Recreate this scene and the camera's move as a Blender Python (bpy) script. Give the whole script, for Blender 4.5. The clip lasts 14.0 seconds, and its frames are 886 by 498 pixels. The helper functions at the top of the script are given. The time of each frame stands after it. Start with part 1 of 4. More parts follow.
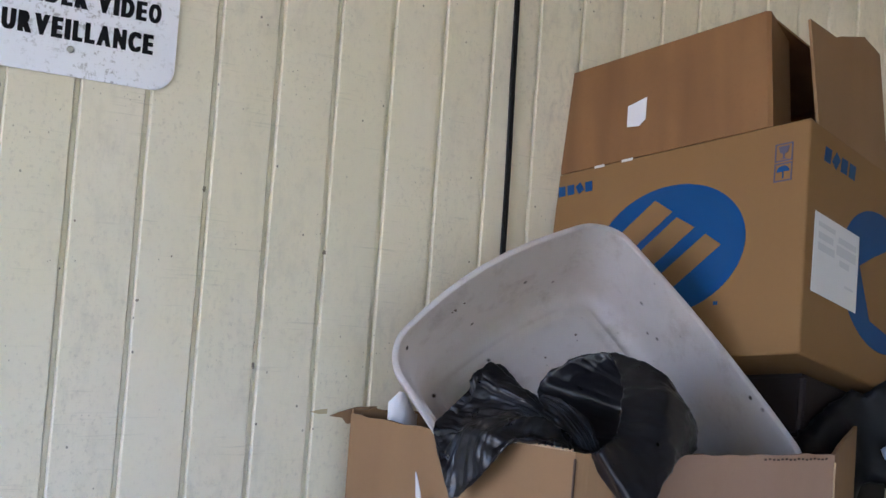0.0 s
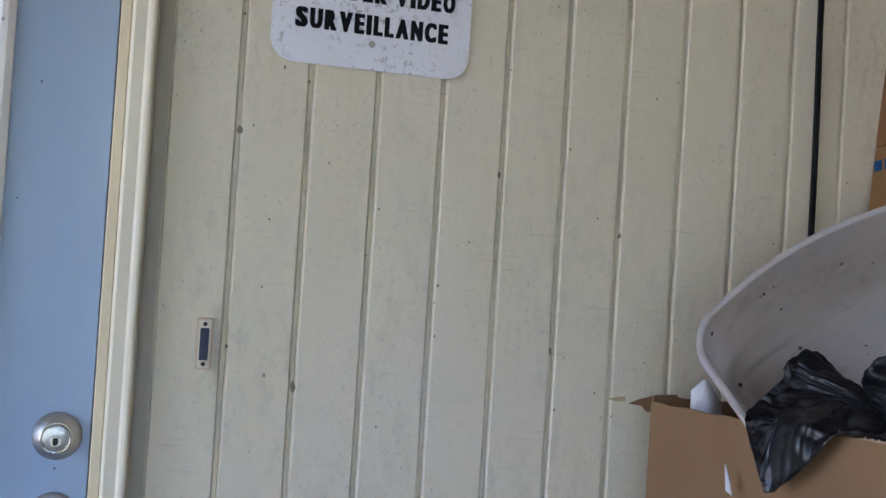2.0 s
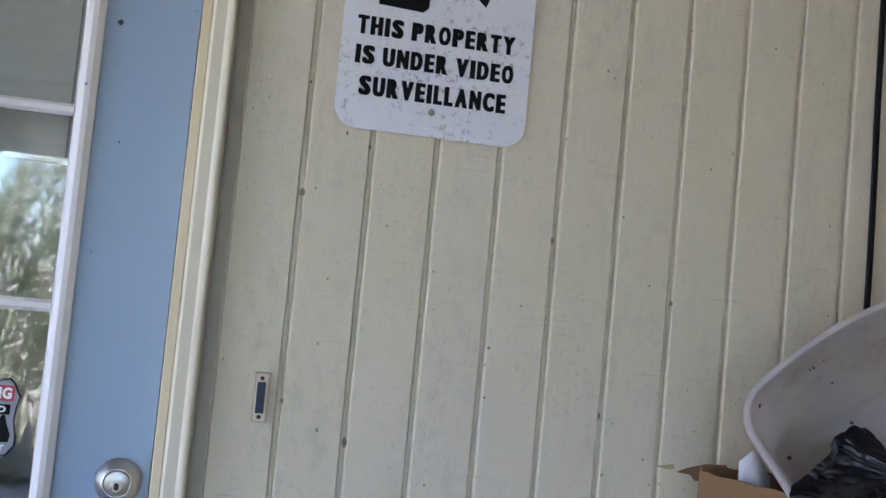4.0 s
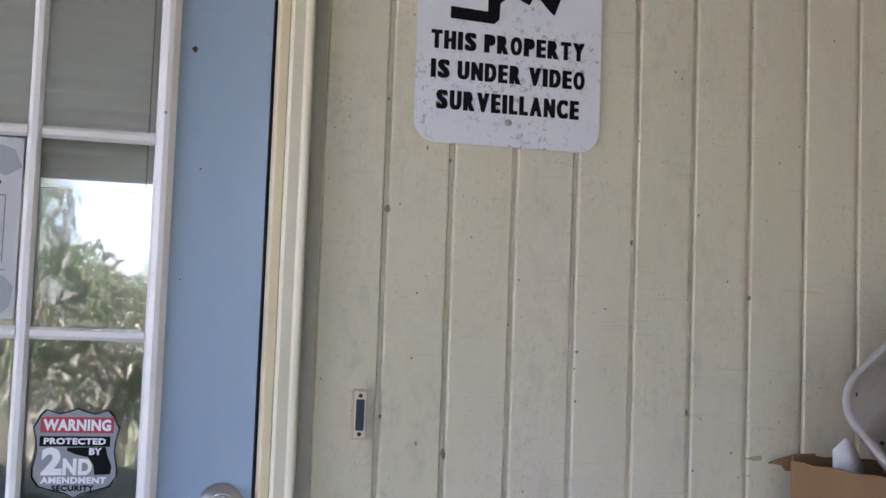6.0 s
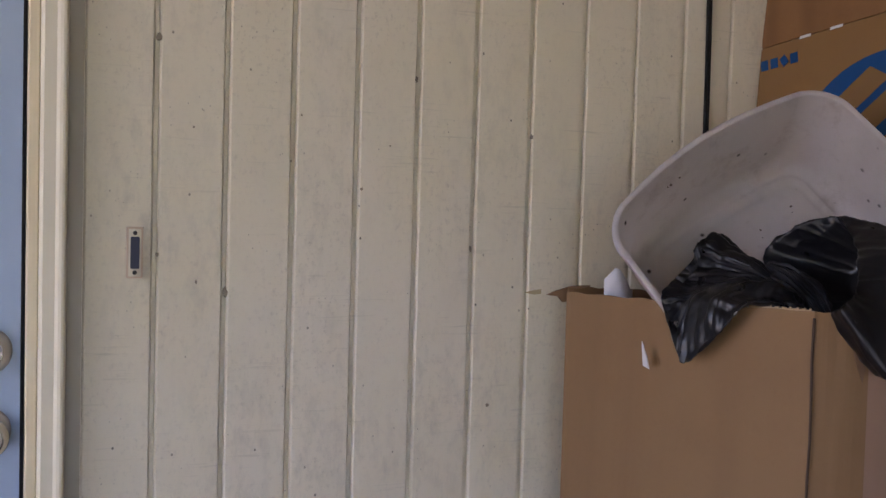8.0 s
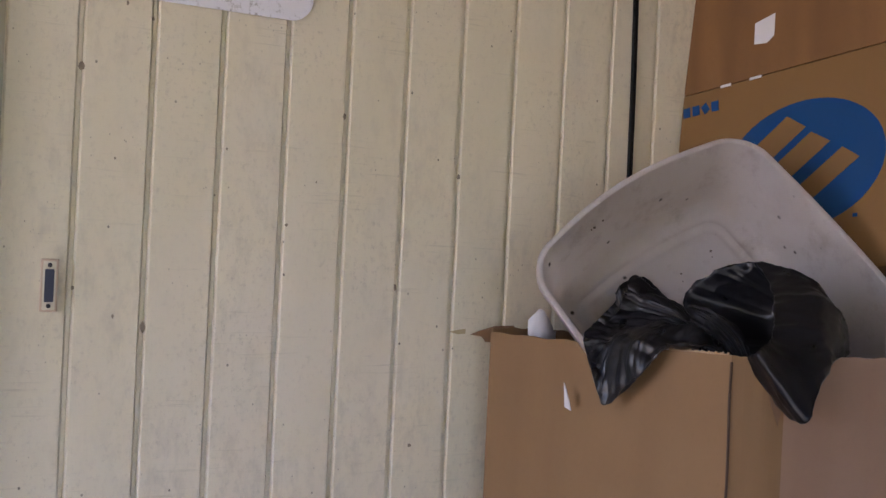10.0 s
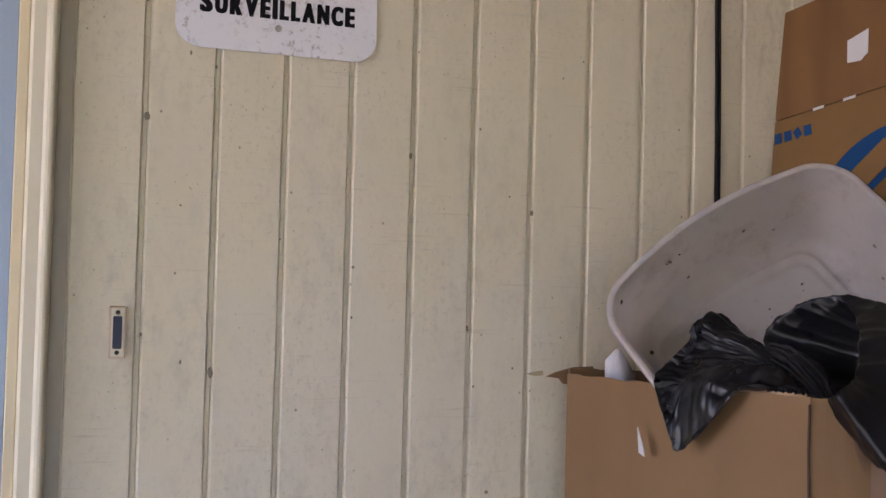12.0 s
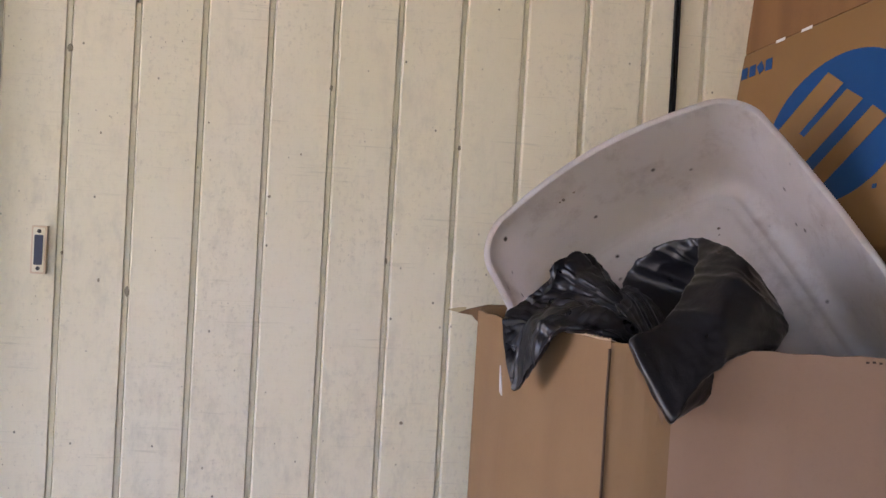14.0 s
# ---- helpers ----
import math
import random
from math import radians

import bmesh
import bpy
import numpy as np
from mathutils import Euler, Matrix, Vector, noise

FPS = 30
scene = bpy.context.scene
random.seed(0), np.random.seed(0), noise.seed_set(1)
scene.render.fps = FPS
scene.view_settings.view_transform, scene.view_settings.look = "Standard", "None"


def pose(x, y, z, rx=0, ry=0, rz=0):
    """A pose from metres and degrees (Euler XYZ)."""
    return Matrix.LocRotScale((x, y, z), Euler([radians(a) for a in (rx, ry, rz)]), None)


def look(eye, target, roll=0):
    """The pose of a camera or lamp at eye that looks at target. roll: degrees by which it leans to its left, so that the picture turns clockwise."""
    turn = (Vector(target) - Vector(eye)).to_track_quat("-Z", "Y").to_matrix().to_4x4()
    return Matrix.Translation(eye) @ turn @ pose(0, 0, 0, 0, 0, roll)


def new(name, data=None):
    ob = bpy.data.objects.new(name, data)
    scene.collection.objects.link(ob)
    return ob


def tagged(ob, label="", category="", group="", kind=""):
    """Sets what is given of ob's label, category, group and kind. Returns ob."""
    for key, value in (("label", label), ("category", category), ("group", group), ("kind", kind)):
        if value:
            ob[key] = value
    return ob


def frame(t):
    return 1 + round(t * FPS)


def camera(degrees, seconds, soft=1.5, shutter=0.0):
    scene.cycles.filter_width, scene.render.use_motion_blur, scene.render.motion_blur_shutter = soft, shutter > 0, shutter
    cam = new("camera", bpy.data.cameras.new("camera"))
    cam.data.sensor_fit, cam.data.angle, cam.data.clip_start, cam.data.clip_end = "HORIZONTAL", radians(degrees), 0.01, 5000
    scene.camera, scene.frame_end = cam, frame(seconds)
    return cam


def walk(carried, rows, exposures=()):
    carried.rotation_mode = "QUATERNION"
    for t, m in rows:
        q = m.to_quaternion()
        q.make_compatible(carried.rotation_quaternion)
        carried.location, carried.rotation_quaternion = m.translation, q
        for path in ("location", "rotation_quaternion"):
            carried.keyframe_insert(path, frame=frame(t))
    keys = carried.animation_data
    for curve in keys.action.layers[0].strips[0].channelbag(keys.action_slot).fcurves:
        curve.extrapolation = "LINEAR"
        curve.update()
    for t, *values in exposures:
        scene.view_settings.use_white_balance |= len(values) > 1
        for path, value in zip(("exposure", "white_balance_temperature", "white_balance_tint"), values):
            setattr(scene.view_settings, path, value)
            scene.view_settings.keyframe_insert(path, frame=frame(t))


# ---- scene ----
# ---- camera ----
cam = camera(47.2, 14.0)
PATH = [
    (0, (-0.084, -1.535, 1.388), (0.947, 0.177, 1.482), 4.1),
    (0.5, (-0.105, -1.518, 1.381), (0.62, 0.342, 1.504), 2.5),
    (1, (-0.11, -1.502, 1.393), (0.436, 0.422, 1.383), 1.9),
    (1.5, (-0.104, -1.504, 1.378), (0.483, 0.408, 1.361), 1.9),
    (2, (-0.102, -1.495, 1.375), (0.44, 0.43, 1.416), 3.6),
    (2.5, (-0.086, -1.508, 1.373), (0.5, 0.402, 1.46), 4.2),
    (3, (-0.052, -1.528, 1.340), (0.346, 0.426, 1.488), 4.7),
    (3.2, (-0.03, -1.54, 1.365), (0.313, 0.424, 1.476), 6.0),
    (5.3, (-0.257, -1.53, 1.406), (0.269, 0.392, 1.574), 4.0),
    (5.5, (-0.265, -1.521, 1.408), (0.241, 0.408, 1.561), 4.1),
    (6, (-0.256, -1.519, 1.403), (0.189, 0.427, 1.53), 2.1),
    (6.5, (-0.254, -1.516, 1.405), (0.18, 0.434, 1.517), 1.9),
    (7, (-0.262, -1.51, 1.365), (0.161, 0.444, 1.453), 0.8),
    (7.5, (-0.217, -1.519, 1.337), (0.388, 0.387, 1.347), 1.3),
    (8, (-0.194, -1.518, 1.329), (0.592, 0.318, 1.242), 1.6),
    (8.5, (-0.185, -1.516, 1.32), (0.754, 0.249, 1.282), 2.0),
    (8.7, (-0.185, -1.513, 1.326), (0.746, 0.259, 1.31), 2.7),
    (10.8, (-0.188, -1.522, 1.336), (0.692, 0.273, 1.331), 2.4),
    (11, (-0.181, -1.526, 1.34), (0.668, 0.285, 1.334), 2.3),
    (11.5, (-0.183, -1.513, 1.337), (0.669, 0.296, 1.341), 1.4),
    (12, (-0.077, -1.517, 1.335), (0.59, 0.367, 1.395), 1.5),
    (12.5, (0.114, -1.595, 1.315), (0.742, 0.304, 1.304), 4.6),
    (13, (0.265, -1.596, 1.332), (1.02, 0.255, 1.333), 2.5),
    (13.1, (0.289, -1.592, 1.325), (1.058, 0.254, 1.341), 2.6),
    (13.5, (0.343, -1.555, 1.345), (0.942, 0.353, 1.355), 2.8),
    (14, (0.364, -1.628, 1.34), (0.646, 0.351, 1.27), 3.4),
]
EXPOSURES = [(0.0, 4.1, 5500, 25), (0.8, 3.62, 5500, 25), (3.2, 3.55, 5350, 25), (5.3, 3.55, 5500, 26), (6.5, 3.55, 5800, 30), (7.5, 3.43, 6100, 34), (8.0, 3.34, 6200, 36),
             (8.5, 3.46, 6300, 35), (11.5, 3.6, 6300, 35), (12.5, 3.6, 6300, 35), (13.0, 3.55, 6350, 36), (13.2, 3.9, 6350, 35), (13.5, 4.05, 6300, 34), (14.0, 4.06, 6300, 35)]
walk(cam, [(t, look(eye, target, roll)) for t, eye, target, roll in PATH], EXPOSURES)

# ---- sky and sun ----
SUN_UP, SUN_AZ = radians(55), radians(-12)
world = bpy.data.worlds.new("world")
scene.world = world
world.use_nodes = True
wn = world.node_tree.nodes
sky = wn.new("ShaderNodeTexSky")
sky.sky_type = "NISHITA"
sky.sun_disc = False
sky.sun_elevation, sky.sun_rotation = SUN_UP, SUN_AZ
world.node_tree.links.new(sky.outputs["Color"], wn["Background"].inputs["Color"])
wn["Background"].inputs["Strength"].default_value = 0.15
sun = new("sun", bpy.data.lights.new("sun", "SUN"))
sun.data.energy, sun.data.angle, sun.data.color = 5.0, radians(0.5), (1.0, 0.95, 0.87)
sun_from = Vector((math.sin(SUN_AZ) * math.cos(SUN_UP), math.cos(SUN_AZ) * math.cos(SUN_UP), math.sin(SUN_UP)))
sun.matrix_world = look(sun_from * 30, (0, 0, 0))


# ---- building helpers ----
def link(bm, name, material, parent=None, label="", smooth=False):
    me = bpy.data.meshes.new(name)
    bm.to_mesh(me)
    bm.free()
    if smooth:
        me.polygons.foreach_set("use_smooth", [True] * len(me.polygons))
    me.materials.append(material)
    ob = new(name, me)
    ob.parent = parent
    if label:
        ob["label"] = label
    return ob


def part(name, bm, material, parent, label="", smooth=False):
    """One mesh object under a thing or under a part."""
    return link(bm, name, material, parent, label, smooth)


def thing(name, label, category, m=None, group="", kind=""):
    ob = new(name)
    if m is not None:
        ob.matrix_basis = m
    return tagged(ob, label, category, group, kind)


def box(x0, x1, y0, y1, z0, z1, bevel=0.0, segments=2, bm=None):
    own = bmesh.new()
    bmesh.ops.create_cube(own, size=1.0)
    for v in own.verts:
        v.co = ((x0 + x1) / 2 + v.co.x * (x1 - x0), (y0 + y1) / 2 + v.co.y * (y1 - y0), (z0 + z1) / 2 + v.co.z * (z1 - z0))
    if bevel:
        bmesh.ops.bevel(own, geom=own.edges[:], offset=bevel, segments=segments, affect="EDGES", profile=0.5)
    return own


def prism(points, lo, hi, axis="y", bevel=0.0):
    """A flat outline given in two coordinates, thickened along the third axis."""
    bm = bmesh.new()

    def put(a, b, c):
        return {"x": (c, a, b), "y": (a, c, b), "z": (a, b, c)}[axis]

    low = [bm.verts.new(put(a, b, lo)) for a, b in points]
    high = [bm.verts.new(put(a, b, hi)) for a, b in points]
    bm.faces.new(low)
    bm.faces.new(high)
    for i in range(len(points)):
        j = (i + 1) % len(points)
        bm.faces.new((low[i], low[j], high[j], high[i]))
    bmesh.ops.recalc_face_normals(bm, faces=bm.faces[:])
    if bevel:
        bmesh.ops.bevel(bm, geom=bm.edges[:], offset=bevel, segments=2, affect="EDGES", profile=0.5)
    return bm


def rounded(x0, x1, z0, z1, r, n=8):
    pts = []
    for cx, cz, a0 in ((x1 - r, z1 - r, 0), (x0 + r, z1 - r, 90), (x0 + r, z0 + r, 180), (x1 - r, z0 + r, 270)):
        pts += [(cx + r * math.cos(radians(a0 + 90 * i / n)), cz + r * math.sin(radians(a0 + 90 * i / n))) for i in range(n + 1)]
    return pts


def lathe(profile, n=40):
    """A turned part round the y axis; profile rows are radius, y."""
    bm = bmesh.new()
    rings = []
    for r, y in profile:
        rings.append([bm.verts.new((r * math.cos(2 * math.pi * i / n), y, r * math.sin(2 * math.pi * i / n))) for i in range(n)])
    for a, b in zip(rings, rings[1:]):
        for i in range(n):
            j = (i + 1) % n
            bm.faces.new((a[i], a[j], b[j], b[i]))
    bm.faces.new(rings[0])
    bm.faces.new(rings[-1])
    bmesh.ops.recalc_face_normals(bm, faces=bm.faces[:])
    return bm


def lettering(name, text, x0, x1, z0, z1, y, material, parent, bold=0.02, thick=0.0004, facing="y"):
    """Raised letters that fill the rectangle, facing -y (or -x)."""
    cu = bpy.data.curves.new(name, "FONT")
    cu.body, cu.size, cu.offset, cu.extrude, cu.resolution_u = text, 1.0, bold, 0.01, 4
    cu.space_character = 1.0 + 1.8 * bold
    tmp = new(name, cu)
    bpy.context.view_layer.update()
    me = bpy.data.meshes.new_from_object(tmp.evaluated_get(bpy.context.evaluated_depsgraph_get()))
    bpy.data.objects.remove(tmp)
    bpy.data.curves.remove(cu)
    bm = bmesh.new()
    bm.from_mesh(me)
    bpy.data.meshes.remove(me)
    xs, ys = [v.co.x for v in bm.verts], [v.co.y for v in bm.verts]
    for v in bm.verts:
        u = x0 + (v.co.x - min(xs)) / (max(xs) - min(xs)) * (x1 - x0)
        w = z0 + (v.co.y - min(ys)) / (max(ys) - min(ys)) * (z1 - z0)
        d = y - thick * (0.5 + v.co.z / 0.02)
        v.co = (u, d, w)
    return part(name, bm, material, parent)


def heavy_lettering(name, text, x0, x1, z0, z1, y, material, parent, thick=0.0004):
    """Condensed heavy capitals: each letter of the built-in font is thickened sideways and set in a narrow cell."""
    wide = {"I": 0.43, "E": 0.82, "L": 0.76, "T": 0.92, "P": 0.95, "V": 1.08, "A": 1.08, "Y": 1.05, " ": 0.36}
    total = sum(wide.get(c, 1.0) + 0.14 for c in text) - 0.14
    unit = (x1 - x0) / total
    out, at = bmesh.new(), x0
    for c in text:
        w = wide.get(c, 1.0) * unit
        if c != " ":
            cu = bpy.data.curves.new(name, "FONT")
            cu.body, cu.size, cu.offset, cu.extrude, cu.resolution_u = c, 1.0, 0.032, 0.01, 4
            tmp = new(name, cu)
            bpy.context.view_layer.update()
            me = bpy.data.meshes.new_from_object(tmp.evaluated_get(bpy.context.evaluated_depsgraph_get()))
            bpy.data.objects.remove(tmp)
            bpy.data.curves.remove(cu)
            co = np.array([v.co[:] for v in me.vertices])
            lo, hi = co.min(0), co.max(0)
            side = 0.075
            for n, sh in enumerate((-side, 0.0, side)):
                first = len(out.verts)
                out.from_mesh(me)
                out.verts.ensure_lookup_table()
                for v in out.verts[first:]:
                    u = (v.co.x + sh - lo[0] + side) / (hi[0] - lo[0] + 2 * side)
                    v.co = (at + u * w, y - (thick + 0.00003 * n) * (0.5 + v.co.z / 0.02), z0 + (v.co.y - lo[1]) / (hi[1] - lo[1]) * (z1 - z0))
            bpy.data.meshes.remove(me)
        at += w + 0.14 * unit
    return part(name, out, material, parent)


# ---- materials ----
def shade(name, base, rough=0.6, metal=0.0, spec=0.5):
    m = bpy.data.materials.new(name)
    m.use_nodes = True
    b = m.node_tree.nodes["Principled BSDF"]
    b.inputs["Base Color"].default_value = (*base, 1)
    b.inputs["Roughness"].default_value = rough
    b.inputs["Metallic"].default_value = metal
    b.inputs["Specular IOR Level"].default_value = spec
    return m


class Nodes:
    """Short hand for the nodes of one material."""

    def __init__(self, m, where="Position"):
        self.t, self.n, self.l = m.node_tree, m.node_tree.nodes, m.node_tree.links
        self.b = self.n["Principled BSDF"]
        if where == "Position":
            self.co = self.n.new("ShaderNodeNewGeometry").outputs["Position"]
        else:
            self.co = self.n.new("ShaderNodeTexCoord").outputs["Object"]

    def set(self, socket, value):
        if isinstance(value, (int, float)):
            socket.default_value = value
        elif isinstance(value, tuple):
            socket.default_value = (*value, 1) if len(value) == 3 and socket.type == "RGBA" else value
        else:
            self.l.new(value, socket)

    def noise(self, scale=(1, 1, 1), size=1.0, detail=4, rough=0.55, shift=(0, 0, 0)):
        mp = self.n.new("ShaderNodeMapping")
        mp.inputs["Scale"].default_value, mp.inputs["Location"].default_value = scale, shift
        self.l.new(self.co, mp.inputs["Vector"])
        nz = self.n.new("ShaderNodeTexNoise")
        nz.inputs["Scale"].default_value, nz.inputs["Detail"].default_value, nz.inputs["Roughness"].default_value = size, detail, rough
        self.l.new(mp.outputs["Vector"], nz.inputs["Vector"])
        return nz.outputs["Fac"]

    def cells(self, size, scale=(1, 1, 1), shift=(0, 0, 0)):
        mp = self.n.new("ShaderNodeMapping")
        mp.inputs["Scale"].default_value, mp.inputs["Location"].default_value = scale, shift
        self.l.new(self.co, mp.inputs["Vector"])
        v = self.n.new("ShaderNodeTexVoronoi")
        v.inputs["Scale"].default_value = size
        self.l.new(mp.outputs["Vector"], v.inputs["Vector"])
        return v.outputs["Distance"]

    def ramp(self, value, lo, hi, a=0.0, b=1.0):
        r = self.n.new("ShaderNodeMapRange")
        for k, x in (("Value", value), ("From Min", lo), ("From Max", hi), ("To Min", a), ("To Max", b)):
            self.set(r.inputs[k], x)
        return r.outputs["Result"]

    def math(self, op, a, b=0.0):
        r = self.n.new("ShaderNodeMath")
        r.operation = op
        self.set(r.inputs[0], a)
        self.set(r.inputs[1], b)
        return r.outputs[0]

    def mix(self, fac, a, b):
        r = self.n.new("ShaderNodeMix")
        r.data_type = "RGBA"
        self.set(r.inputs[0], fac)
        self.set(r.inputs[6], a)
        self.set(r.inputs[7], b)
        return r.outputs[2]

    def random(self):
        return self.n.new("ShaderNodeObjectInfo").outputs["Random"]

    def bump(self, height, strength=0.2, distance=0.002):
        r = self.n.new("ShaderNodeBump")
        r.inputs["Strength"].default_value, r.inputs["Distance"].default_value = strength, distance
        self.set(r.inputs["Height"], height)
        self.l.new(r.outputs[0], self.b.inputs["Normal"])

    def colour(self, value):
        self.l.new(value, self.b.inputs["Base Color"])

    def rough(self, value):
        self.set(self.b.inputs["Roughness"], value)


def siding_paint():
    m = shade("siding_paint", (0.7, 0.64, 0.45), 0.6)
    k = Nodes(m)
    base = k.mix(k.random(), (0.67, 0.605, 0.455), (0.645, 0.585, 0.435))
    base = k.mix(k.ramp(k.noise((1, 1, 0.5), 2.2), 0.4, 0.68), base, (0.67, 0.612, 0.505))
    patch = k.ramp(k.noise((1, 1, 0.55), 5.0, 3, 0.55), 0.42, 0.64)
    grime = k.ramp(k.noise((2.2, 2.2, 1), 18, 5, 0.7), 0.47, 0.70, 0, 0.6)
    base = k.mix(k.math("MULTIPLY", grime, patch), base, (0.40, 0.37, 0.30))
    mottle = k.ramp(k.noise((1, 1, 0.8), 110, 4, 0.75), 0.53, 0.70, 0, 0.5)
    base = k.mix(k.math("MULTIPLY", mottle, k.ramp(k.noise((1, 1, 0.7), 6.5, 3, 0.6, (8, 2, 1)), 0.36, 0.64)), base, (0.33, 0.29, 0.235))
    scratch = k.ramp(k.noise((9, 9, 190), 1.0, 3, 0.6), 0.59, 0.72, 0, 0.42)
    base = k.mix(k.math("MULTIPLY", scratch, k.ramp(k.noise((3, 3, 5), 2.0, 3, 0.5, (3, 1, 7)), 0.46, 0.6)), base, (0.34, 0.31, 0.24))
    gate = k.ramp(k.noise((1, 1, 1), 14, 2, 0.5, (5, 5, 5)), 0.5, 0.56)
    specks = k.math("MULTIPLY", k.ramp(k.cells(38, (1, 1, 0.8)), 0.085, 0.045), gate)
    base = k.mix(k.math("MULTIPLY", specks, 0.85), base, (0.05, 0.045, 0.04))
    tiny = k.math("MULTIPLY", k.ramp(k.cells(95, (1, 1, 0.7), (3, 3, 3)), 0.12, 0.06), k.ramp(k.noise((1, 1, 1), 9, 3, 0.6, (1, 7, 2)), 0.52, 0.6))
    base = k.mix(k.math("MULTIPLY", tiny, 0.6), base, (0.12, 0.10, 0.08))
    k.colour(base)
    k.bump(k.math("ADD", k.noise((60, 60, 3), 1.0, 4, 0.6), k.noise((4, 4, 90), 1.0, 3, 0.6)), 0.16, 0.0015)
    return m


def plain_paint(name, base, stain, rough=0.5, specks=0.5):
    m = shade(name, base, rough)
    k = Nodes(m)
    c = k.mix(k.ramp(k.noise((1, 1, 0.4), 6, 5, 0.6), 0.45, 0.75, 0, 0.5), base, stain)
    gate = k.ramp(k.noise((1, 1, 1), 11, 2), 0.55, 0.6)
    c = k.mix(k.math("MULTIPLY", k.math("MULTIPLY", k.ramp(k.cells(22), 0.08, 0.04), gate), specks), c, (0.06, 0.05, 0.045))
    k.colour(c)
    k.bump(k.noise((1, 1, 0.3), 140, 3), 0.08, 0.001)
    return m


def cardboard(name, base, dark, stripes=0.35):
    m = shade(name, base, 0.75, 0, 0.3)
    k = Nodes(m, "Object")
    flute = k.noise((11, 11, 0.2), 1.0, 2, 0.5)
    c = k.mix(k.ramp(flute, 0.4, 0.62, 0, stripes), base, dark)
    c = k.mix(k.ramp(k.noise((1, 1, 1), 5, 5, 0.6), 0.5, 0.75, 0, 0.4), c, dark)
    c = k.mix(k.ramp(k.noise((1, 1, 1), 130, 3, 0.7), 0.55, 0.75, 0, 0.25), c, dark)
    k.colour(c)
    k.bump(k.math("ADD", k.noise((170, 170, 1), 1.0, 2), k.noise((1, 1, 1), 60, 3)), 0.06, 0.001)
    return m


def bag_plastic():
    m = shade("bag_plastic", (0.005, 0.005, 0.007), 0.25, 0, 0.32)
    k = Nodes(m)
    k.rough(k.ramp(k.noise((1, 1, 1), 30, 3), 0.3, 0.7, 0.26, 0.42))
    k.bump(k.math("ADD", k.noise((1, 1, 0.5), 90, 3, 0.6), k.noise((1, 1, 1), 28, 2, 0.5)), 0.35, 0.002)
    return m


def bag_matte():
    m = shade("bag_matte", (0.003, 0.003, 0.004), 0.5, 0, 0.15)
    k = Nodes(m)
    k.bump(k.noise((1, 1, 1), 25, 2, 0.5), 0.2, 0.004)
    return m


def see_through(k, colour, share):
    """Lets diffuse light pass through a thin skin."""
    t = k.n.new("ShaderNodeBsdfTranslucent")
    k.set(t.inputs["Color"], colour)
    x = k.n.new("ShaderNodeMixShader")
    x.inputs[0].default_value = share
    k.l.new(k.b.outputs[0], x.inputs[1])
    k.l.new(t.outputs[0], x.inputs[2])
    k.l.new(x.outputs[0], k.n["Material Output"].inputs["Surface"])


def tub_plastic():
    m = shade("tub_plastic", (0.6, 0.575, 0.585), 0.42, 0, 0.4)
    k = Nodes(m)
    c = k.mix(k.ramp(k.noise((1, 1, 1), 9, 5, 0.65), 0.5, 0.72, 0, 0.5), (0.72, 0.68, 0.665), (0.58, 0.535, 0.50))
    c = k.mix(k.ramp(k.noise((1, 1, 1), 16, 5, 0.7), 0.53, 0.74, 0, 0.45), c, (0.36, 0.295, 0.26))
    gate = k.ramp(k.noise((1, 1, 1), 13, 2, 0.5, (2, 4, 1)), 0.50, 0.56)
    c = k.mix(k.math("MULTIPLY", k.ramp(k.cells(30), 0.14, 0.06), gate), c, (0.06, 0.05, 0.05))
    k.colour(c)
    see_through(k, c, 0.66)
    k.bump(k.noise((1, 1, 1), 120, 3), 0.05, 0.001)
    return m


def sign_metal():
    m = shade("sign_white", (0.74, 0.74, 0.8), 0.4)
    k = Nodes(m)
    side = k.ramp(k.noise((1, 1, 1), 7, 2), 0.4, 0.6)
    specks = k.math("MULTIPLY", k.ramp(k.noise((1, 1, 1), 120, 4, 0.7), 0.545, 0.66), side)
    c = k.mix(k.math("MULTIPLY", specks, 0.75), (0.74, 0.74, 0.8), (0.22, 0.2, 0.2))
    k.colour(c)
    return m


def clear_glass():
    m = shade("clear_glass", (1, 1, 1), 0.0)
    b = m.node_tree.nodes["Principled BSDF"]
    b.inputs["Transmission Weight"].default_value = 1.0
    b.inputs["IOR"].default_value = 1.5
    return m


def grass_mat(name, a, b, through_light=0.4):
    m = shade(name, a, 0.6)
    k = Nodes(m)
    rnd = k.n.new("ShaderNodeNewGeometry").outputs["Random Per Island"]
    c = k.mix(rnd, a, b)
    k.colour(c)
    see_through(k, c, through_light)
    return m


def ground_mat(name, a, b, size):
    m = shade(name, a, 0.9)
    k = Nodes(m)
    c = k.mix(k.ramp(k.noise((1, 1, 1), size, 6, 0.65), 0.35, 0.65), a, b)
    k.colour(k.mix(k.ramp(k.noise((1, 1, 1), size * 20, 4), 0.4, 0.7, 0, 0.4), c, b))
    k.bump(k.noise((1, 1, 1), size * 30, 4), 0.4, 0.01)
    return m


